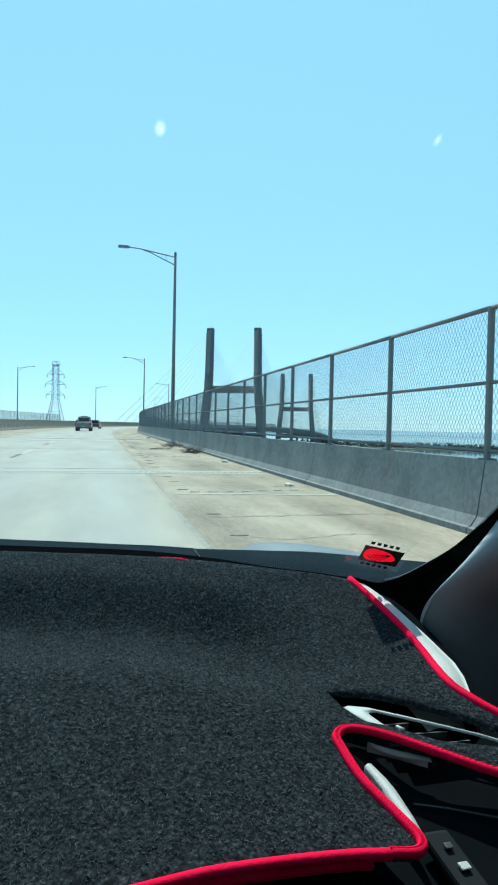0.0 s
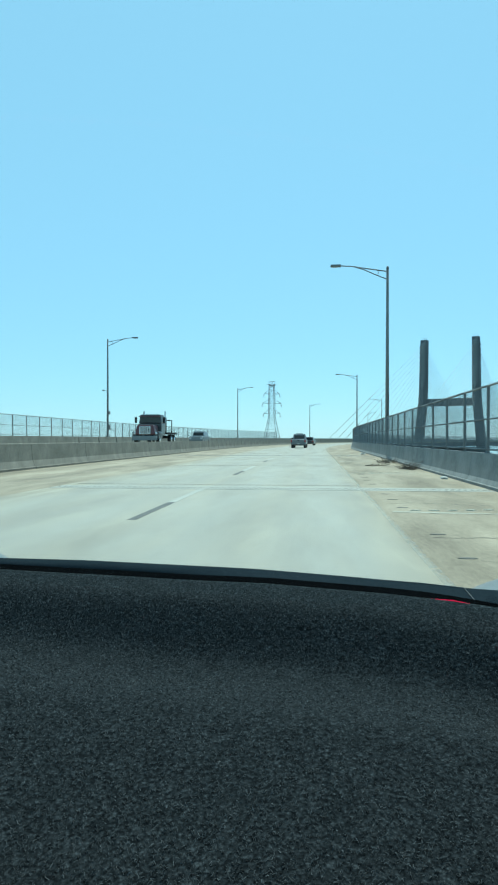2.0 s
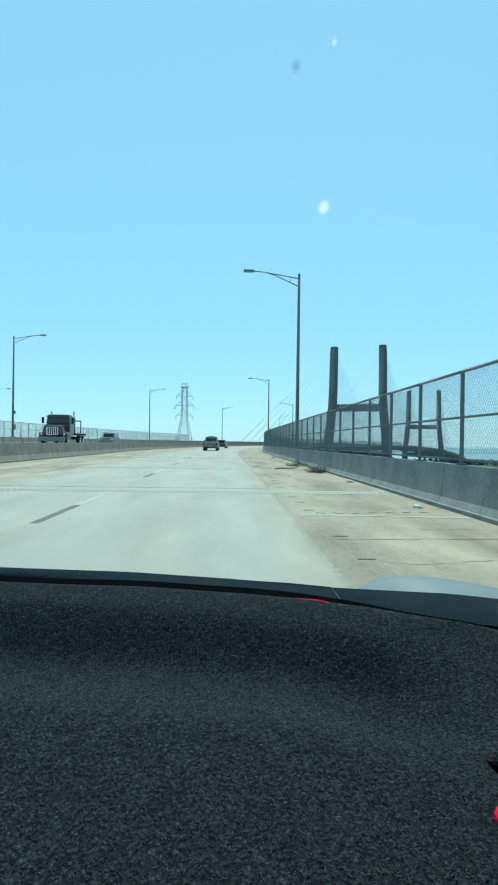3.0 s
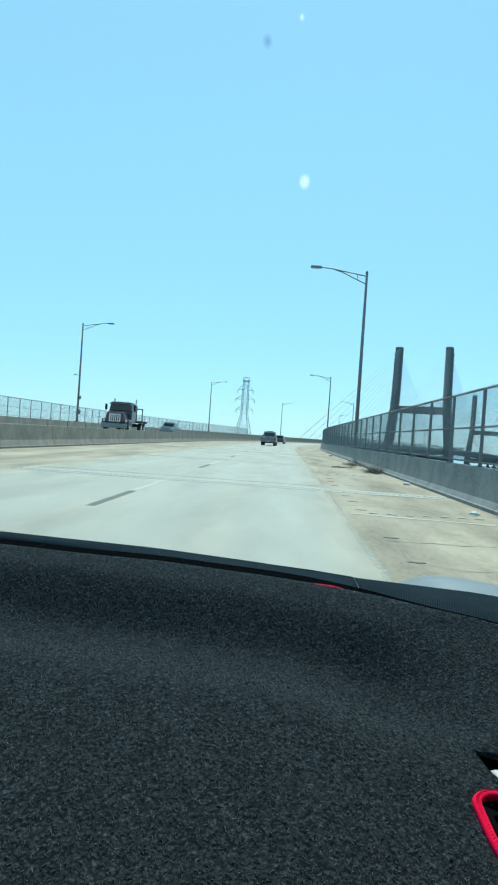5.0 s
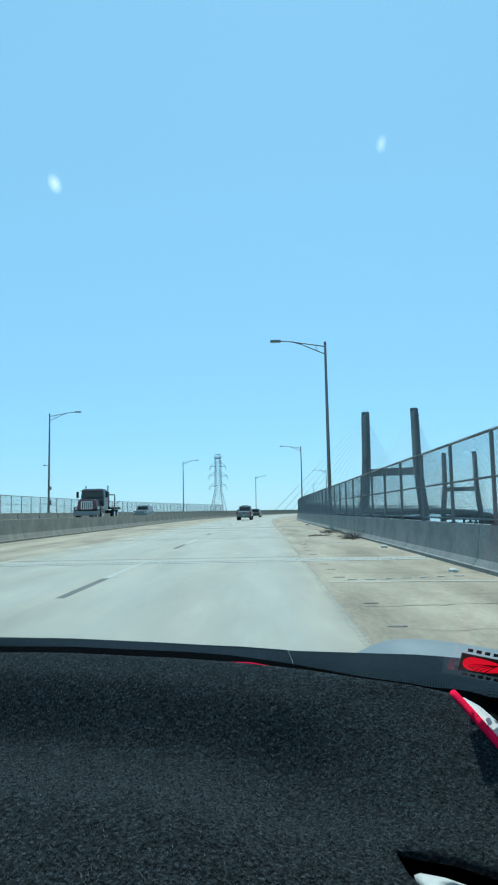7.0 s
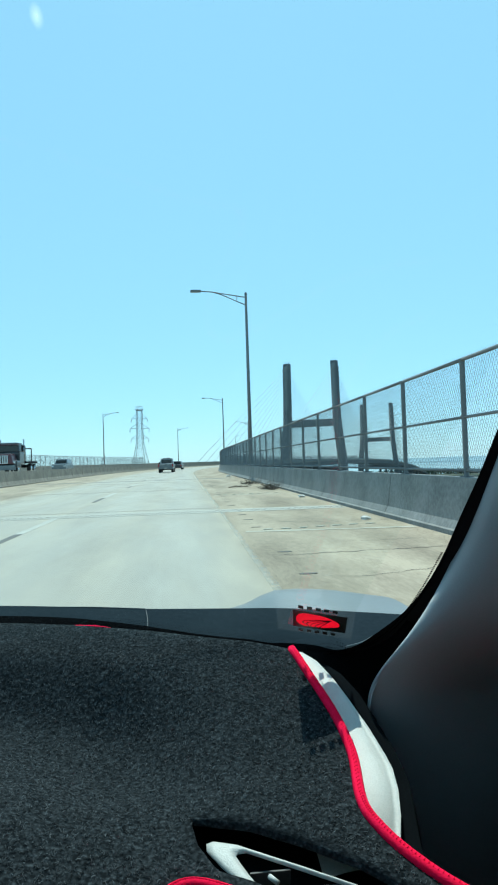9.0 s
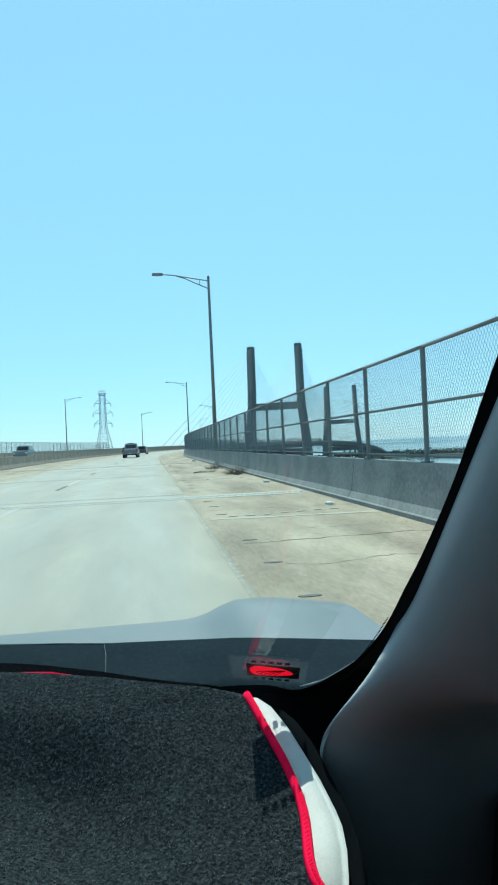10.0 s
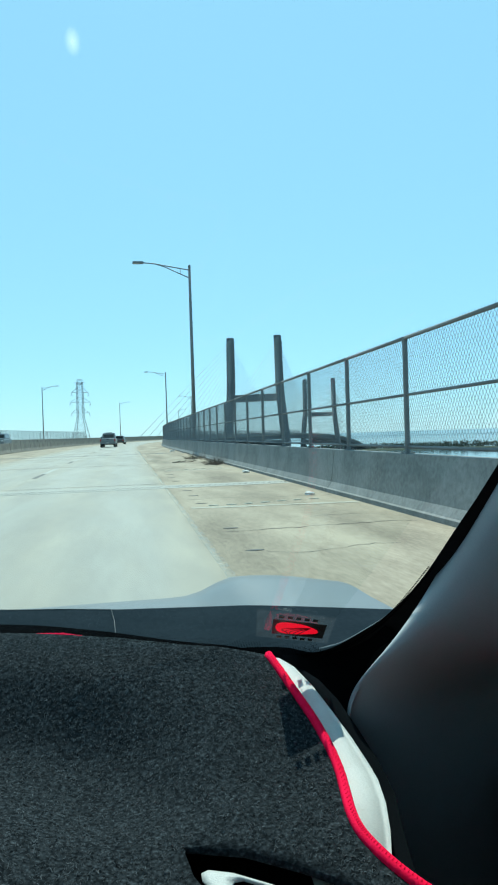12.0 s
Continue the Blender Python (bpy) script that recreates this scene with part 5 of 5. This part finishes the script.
# fading rows of ceramic dots inside the border
DOT_EDGE = smooth_line([(0.10, 0.958, 0), (0.13, 0.957, 0), (0.20, 0.964, 0), (0.27, 0.971, 0), (0.33, 0.977, 0), (0.36, 0.974, 0), (0.386, 0.955, 0), (0.400, 0.920, 0), (0.406, 0.870, 0), (0.406, 0.810, 0), (0.402, 0.750, 0)], 6)
verts, faces, walked, ahead = [], [], 0.0, 0.0
for p, q in zip(DOT_EDGE, DOT_EDGE[1:]):
    d = q - p
    inward = Vector((d.y, -d.x, 0)).normalized()
    while ahead < walked + d.length:
        base = p + d * ((ahead - walked) / d.length)
        side = base.x > 0.375
        base -= inward * (0.0045 if side else 0.0)
        for row in range(0 if side or base.x > 0.24 else 3, 2 if side else 10):
            radius = 0.00125 * (1 - 0.07 * row)
            c = base + inward * 0.0040 * row + d.normalized() * 0.0015 * (row % 2)
            b = len(verts)
            for k in range(6):
                x, y = c.x + radius * math.cos(k * math.pi / 3), c.y + radius * math.sin(k * math.pi / 3)
                verts.append((x, y, glass_z(x, y) - 0.0025))
            faces.append(tuple(range(b, b + 6)))
        ahead += 0.0031
    walked += d.length
tagged(solid("frit_dots", verts, faces, FRIT, windscreen, "fading rows of black ceramic dots"), kind="stuff")

# sticker on the glass: clear film, black panel, red emblem, dark bars for lettering
sticker = thing("sticker", "small red and black dealer sticker on clear film", "sticker")
S0, SU, SV = Vector((0.325, 0.888, 0)), Vector((0.052, 0.010, 0)), Vector((0.009, 0.058, 0))


def on_sticker(u, v, lift=0.0):
    p = S0 + SU * u + SV * v
    return Vector((p.x, p.y, glass_z(p.x, p.y) - 0.005 - lift))


def sticker_patch(name, pts, mat, lift, label=""):
    up = [on_sticker(u, v, lift) for u, v in pts]
    dn = [p + Vector((0, 0.0002, 0.0004)) for p in up]
    n = len(pts)
    return solid(name, up + dn, [tuple(range(n)), tuple(range(n, 2 * n))[::-1]] + [(k, (k + 1) % n, (k + 1) % n + n, k + n) for k in range(n)], mat, sticker, label)


film = sticker_patch("film", [(-0.85, -0.62), (0.72, -0.62), (0.72, 0.62), (-0.85, 0.62)], FILM, 0.0, "clear film")
film.visible_shadow = False
ANGLES = sorted([2 * math.pi * k / 28 for k in range(28)] + [math.atan2(sv * 0.335, su * 0.55) % (2 * math.pi) for su in (-1, 1) for sv in (-1, 1)])
EMBLEM = []
for a in ANGLES:                     # a fan of plump lobes that narrows to a tail
    c, d = math.cos(a), math.sin(a)
    plump = (0.235 - 0.085 * c) * (1 + 0.05 * abs(math.sin(3.5 * a)))
    EMBLEM.append((-0.02 + 0.45 * math.copysign(abs(c) ** 0.85, c), 0.02 + plump * math.copysign(abs(d) ** 0.85, d) + 0.05 * max(0.0, c) ** 3))
up, ring_faces = [], []
for k, (u, v) in enumerate(EMBLEM):
    a = ANGLES[k]
    far = 1 / max(abs(math.cos(a)) / 0.55, abs(math.sin(a)) / 0.335)
    up += [on_sticker(u, v, 0.0007), on_sticker(0.02 + far * math.cos(a), 0.02 + far * math.sin(a), 0.0007)]
    n2 = 2 * ((k + 1) % len(ANGLES))
    ring_faces.append((2 * k, 2 * k + 1, n2 + 1, n2))
solid("panel", up, ring_faces, INK, sticker, "black printed panel")
sticker_patch("emblem", EMBLEM, RED, 0.0010, "red shell-shaped emblem")
for k in range(5):
    bow = [(0.24 - 0.05 * q - (0.42 - 0.09 * k) * math.sin(0.5 * q), -0.12 + 0.055 * q * (1 + 0.22 * k)) for q in range(6)]
    sticker_patch("emblem_line", bow + [(u + 0.016, v - 0.004) for u, v in bow[::-1]], INK, 0.0020)
for v in (-0.45, 0.47):
    for k in range(5):
        u = -0.42 + 0.17 * k
        sticker_patch("letter_bar", [(u, v - 0.05), (u + 0.10, v - 0.05), (u + 0.10, v + 0.05), (u, v + 0.05)], INK, 0.0010)

# ---- pillar trim and door beside the windscreen ----
bm = bmesh.new()
prev = None
n = len(side_line)
edge_path = smooth_line([(0.420, 0.930, 0.640), (0.400, 0.905, 0.740), (0.380, 0.888, 0.820), (0.367, 0.874, 0.880), (0.360, 0.865, 0.918), (0.359, 0.858, 0.945), (0.364, 0.851, 0.966), (0.384, 0.832, 0.992), (0.402, 0.812, 1.022)], 4)
edge_path += [p + Vector((0.004 + 0.008 * ease(0.60, 0.785, p.y), -0.004, -0.008)) for p in side_line if p.y < 0.785]
for _ in range(26):
    edge_path = [edge_path[0]] + [(edge_path[i - 1] + 2 * edge_path[i] + edge_path[i + 1]) / 4 for i in range(1, len(edge_path) - 1)] + [edge_path[-1]]
UPPER = ((0.004, 0.012), (-0.001, 0.0), (-0.001, -0.012), (0.006, -0.024), (0.016, -0.034), (0.030, -0.044), (0.050, -0.056), (0.075, -0.068), (0.105, -0.078), (0.15, -0.086), (0.22, -0.09), (0.40, -0.06))
LOWER = ((0.0022, -0.0083), (0.0018, -0.0085), (0.0014, -0.0087), (0.004, -0.0097), (0.010, -0.012), (0.022, -0.017), (0.042, -0.022), (0.065, -0.024), (0.095, -0.022), (0.14, -0.012), (0.22, 0.005), (0.40, 0.04))
for start in edge_path:
    ring, w = [], ease(0.94, 1.12, start.z)
    for (ua, va), (ub, vb) in zip(LOWER, UPPER):
        du, dv = ua + (ub - ua) * w, va + (vb - va) * w
        ring.append(bm.verts.new(start + Vector((du, dv, (0.95 * w - 0.2) * dv - 0.06 * du))))
    if prev:
        for k in range(10):
            bm.faces.new((prev[k], prev[k + 1], ring[k + 1], ring[k]))
    prev = ring
pillar = part("pillar_trim", bm, PILLAR, None, smooth=True)
tagged(pillar, "charcoal moulded pillar trim beside the windscreen", "car trim")
mod = pillar.modifiers.new("thick", "SOLIDIFY")
mod.thickness, mod.offset = 0.004, 1
bm = bmesh.new()
prev = None
for p in side_line[6:]:
    ring = [bm.verts.new(p + Vector(o)) for o in ((0.010, 0.004, 0.004), (0.05, 0.02, 0.004), (0.12, 0.04, -0.02), (0.22, 0.10, -0.08), (0.32, 0.18, -0.22))]
    if prev:
        for k in range(4):
            bm.faces.new((prev[k], prev[k + 1], ring[k + 1], ring[k]))
    prev = ring
car_body = thing("car", "silver blue car standing on the pale concrete lane", "car")
outer = part("body_pillar", bm, PAINTWORK, car_body, smooth=True)
outer.modifiers.new("thick", "SOLIDIFY").thickness = 0.003
# added near-black shell: stands for the deep shade between strip and pillar
corner = thing("corner_shade", "added near-black shell for the shade below the pillar", "car trim")
bm = bmesh.new()
prev = None
for x, y, z in ((0.300, 0.955, 0.955), (0.335, 0.930, 0.948), (0.344, 0.905, 0.946), (0.353, 0.870, 0.938), (0.359, 0.830, 0.926), (0.363, 0.785, 0.914), (0.362, 0.75, 0.906), (0.355, 0.72, 0.898), (0.350, 0.695, 0.893), (0.345, 0.66, 0.880), (0.345, 0.55, 0.860), (0.345, 0.42, 0.84)):
    a = Vector((x, y, z))
    ring = [bm.verts.new(a + Vector(o)) for o in ((-0.03, 0, -0.03), (-0.004, 0.002, -0.006), (0.006, 0.0, 0.002), (0.012, 0.0, -0.03), (0.016, 0.0, -0.10), (0.02, 0.0, -0.30))]
    if prev:
        for k in range(5):
            bm.faces.new((prev[k], prev[k + 1], ring[k + 1], ring[k]))
    prev = ring
part("corner_shade_shell", bm, DEEP, corner, smooth=True)
door = thing("passenger_side", "black inner door with open window frame", "car side")
box("door_panel", (0.560, -0.75, 0.25), (0.582, 0.92, 0.86), BLACK, door, bevel=0.02)
box("door_frame_rear", (0.44, -0.75, 0.905), (0.52, -0.66, 1.36), BLACK, door)
box("door_frame_top", (0.36, -0.66, 1.36), (0.46, 0.30, 1.42), BLACK, door)
# unseen pane, its dark tint added to dim the cabin
solid("window_pane", [(0.572, -0.66, 0.86), (0.572, 0.98, 0.86), (0.47, 0.32, 1.40), (0.45, -0.66, 1.40)], [(0, 1, 2, 3)], TINTED, door, "unseen side glass, darkened to cut the light in the cabin")
door2 = thing("driver_side", "black inner driver's door with window frame", "car side")
box("door_panel", (-1.28, -0.75, 0.25), (-1.20, 0.92, 0.90), BLACK, door2, bevel=0.02)
box("door_frame_rear", (-1.22, -0.75, 0.905), (-1.14, -0.66, 1.36), BLACK, door2)
box("door_frame_top", (-1.16, -0.66, 1.36), (-1.06, 0.30, 1.42), BLACK, door2)
# the same dimming pane on the driver's side, also unseen
solid("window_pane", [(-1.21, -0.66, 0.90), (-1.21, 0.90, 0.90), (-1.17, 0.32, 1.40), (-1.15, -0.66, 1.40)], [(0, 1, 2, 3)], TINTED, door2, "unseen side glass, darkened to cut the light in the cabin")
tagged(box("ceiling", (-1.16, -1.3, 1.43), (0.46, 0.29, 1.47), LINER, bevel=0.01), "grey cloth headliner of the car", "headliner", kind="structure")
tagged(box("wall_rear", (-1.28, -1.36, 0.25), (0.58, -1.305, 1.42), LINER), "plain rear of the cabin", "cabin wall", kind="structure")
tagged(box("floor", (-1.28, -1.3, 0.20), (0.58, 0.95, 0.245), BLACK), "black carpeted car floor", "car floor", kind="structure")

# ---- cowl and bonnet outside the glass ----
COWL_X = [-1.2, -0.48, -0.20, -0.05, 0.08, 0.13, 0.26, 0.33, 0.39, 0.60]
COWL_Z = [0.998, 0.994, 0.986, 0.977, 0.968, 0.963, 0.957, 0.954, 0.948, 0.925]
bm = bmesh.new()
prev = None
for i in range(61):
    x = -1.15 + 0.03 * i
    z1 = float(np.interp(x, COWL_X, COWL_Z))
    y0 = glass_foot(min(x, 0.40)) + 0.02 + 0.075 * ease(0.22, 0.31, x)
    ring = []
    for y, z in ((y0, min(z1, glass_z(min(x, 0.4), y0)) - 0.012), (y0 + 0.04, z1 - 0.016), (1.15, z1 - 0.010), (1.20, z1), (1.215, z1 - 0.004), (1.22, z1 - 0.05)):
        ring.append(bm.verts.new((x, y, z)))
    if prev:
        for k in range(5):
            bm.faces.new((prev[k], prev[k + 1], ring[k + 1], ring[k]))
    prev = ring
car_cowl = thing("car_cowl", "dark slate plastic cowl below the windscreen", "car cowl")
cowl = part("cowl_panel", bm, COWL, car_cowl, smooth=True)
cowl.modifiers.new("thick", "SOLIDIFY").thickness = 0.003


def bonnet_z(x, y):
    crest = 0.045 * math.exp(-(abs(x - 0.44) / (0.09 if x < 0.44 else 0.24)) ** 2.4)
    mirror = 0.10 * math.exp(-((x + 1.12) / 0.15) ** 2)
    return 0.809 + crest + mirror - 0.05 * max(0.0, y - 1.75) ** 2 / 0.1 + 0.05 * (1.7 - y) * (y < 1.7)


sheet_between("bonnet", [-1.22 + 0.04 * i for i in range(49)], [1.23 + 0.05 * i for i in range(18)], bonnet_z, PAINTWORK, car_body, "glossy bonnet with a raised wing crest")
sheet_between("roof", [-1.14 + 0.0785 * i for i in range(21)], [-1.40 + 0.085 * i for i in range(21)], lambda x, y: 1.50 - 0.035 * ((x + 0.355) / 0.78) ** 4 - 0.015 * ((y + 0.5) / 0.8) ** 2, PAINTWORK, car_body)


def arch(cy, n=10):
    return [(cy + 0.37 * math.cos(math.pi * k / n), 0.33 + 0.37 * math.sin(math.pi * k / n)) for k in range(n + 1)]


outline = [(2.06, 0.74), (2.08, 0.33)] + arch(1.50) + arch(-1.22) + [(-1.84, 0.33), (-1.80, 0.86), (-0.6, 0.88), (1.20, 0.86)]
for x0, x1 in ((0.585, 0.625), (-1.325, -1.285)):
    m = len(outline)
    solid("side_panel", [(x0, y, z) for y, z in outline] + [(x1, y, z) for y, z in outline], [tuple(range(m)), tuple(range(m, 2 * m))[::-1]] + [(k, m + k, m + (k + 1) % m, (k + 1) % m) for k in range(m)], PAINTWORK, car_body)
box("front_panel", (-1.28, 2.02, 0.30), (0.58, 2.10, 0.66), PAINTWORK, car_body, bevel=0.03)
box("tail_panel", (-1.28, -1.86, 0.33), (0.58, -1.78, 0.86), PAINTWORK, car_body, bevel=0.03)
solid("tail_glass", [(-1.20, -1.80, 0.86), (0.50, -1.80, 0.86), (0.42, -1.42, 1.46), (-1.12, -1.42, 1.46), (-1.20, -1.78, 0.86), (0.50, -1.78, 0.86), (0.42, -1.40, 1.46), (-1.12, -1.40, 1.46)], [(0, 1, 2, 3), (7, 6, 5, 4), (0, 4, 5, 1), (1, 5, 6, 2), (2, 6, 7, 3), (3, 7, 4, 0)], DARKGLASS, car_body)
for x0 in (0.40, -1.30):
    for y0 in (1.50, -1.22):
        bm = bmesh.new()
        add_tube(bm, [(x0, y0, 0.33), (x0 + 0.02, y0, 0.33), (x0 + 0.18, y0, 0.33), (x0 + 0.20, y0, 0.33)], 0.33, 24)
        wheel = part("wheel", bm, TYRE, car_body)
        tube("rim", [(x0 - 0.006, y0, 0.33), (x0 + 0.206, y0, 0.33)], 0.21, STEEL, wheel, sides=20)

# ---- dried insect marks on the glass ----
for nm, x, y, ru, rv, mat, lab in (("insect_splat", 0.006, 0.464, 0.0034, 0.0054, SPLAT, "pale dried insect splat on the windscreen"), ("insect_splat", 0.150, 0.4385, 0.0024, 0.0044, FAINT_SPLAT, "pale dried insect splat on the windscreen"), ("glass_chip", -0.015, 0.406, 0.0026, 0.004, CHIP, "small dark chip in the windscreen"), ("insect_splat", 0.000, 0.396, 0.0013, 0.0020, FAINT_SPLAT, "tiny pale insect mark on the windscreen")):
    verts = [(math.cos(2 * math.pi * k / 20), math.sin(2 * math.pi * k / 20), 0.0) for k in range(20)]
    ob = solid(nm, verts, [tuple(range(20))], mat)
    tilt = pose(x, y, glass_z(x, y) - 0.004, -math.degrees(math.atan(SLOPE)), 0, 0)
    ob.matrix_basis = tilt @ Matrix.Diagonal((ru, rv, 1, 1))
    ob.visible_shadow = False
    tagged(ob, lab, "windscreen mark", "marks on the glass")

# ---- pressed seam on the cowl ----
tube("cowl_seam", [(-0.02, 1.198, 0.9745), (0.06, 1.198, 0.9700), (0.130, 1.198, 0.9640), (0.135, 1.16, 0.9570), (0.138, 1.10, 0.9520)], 0.0005, STEEL, car_cowl, "thin bright clip seam")
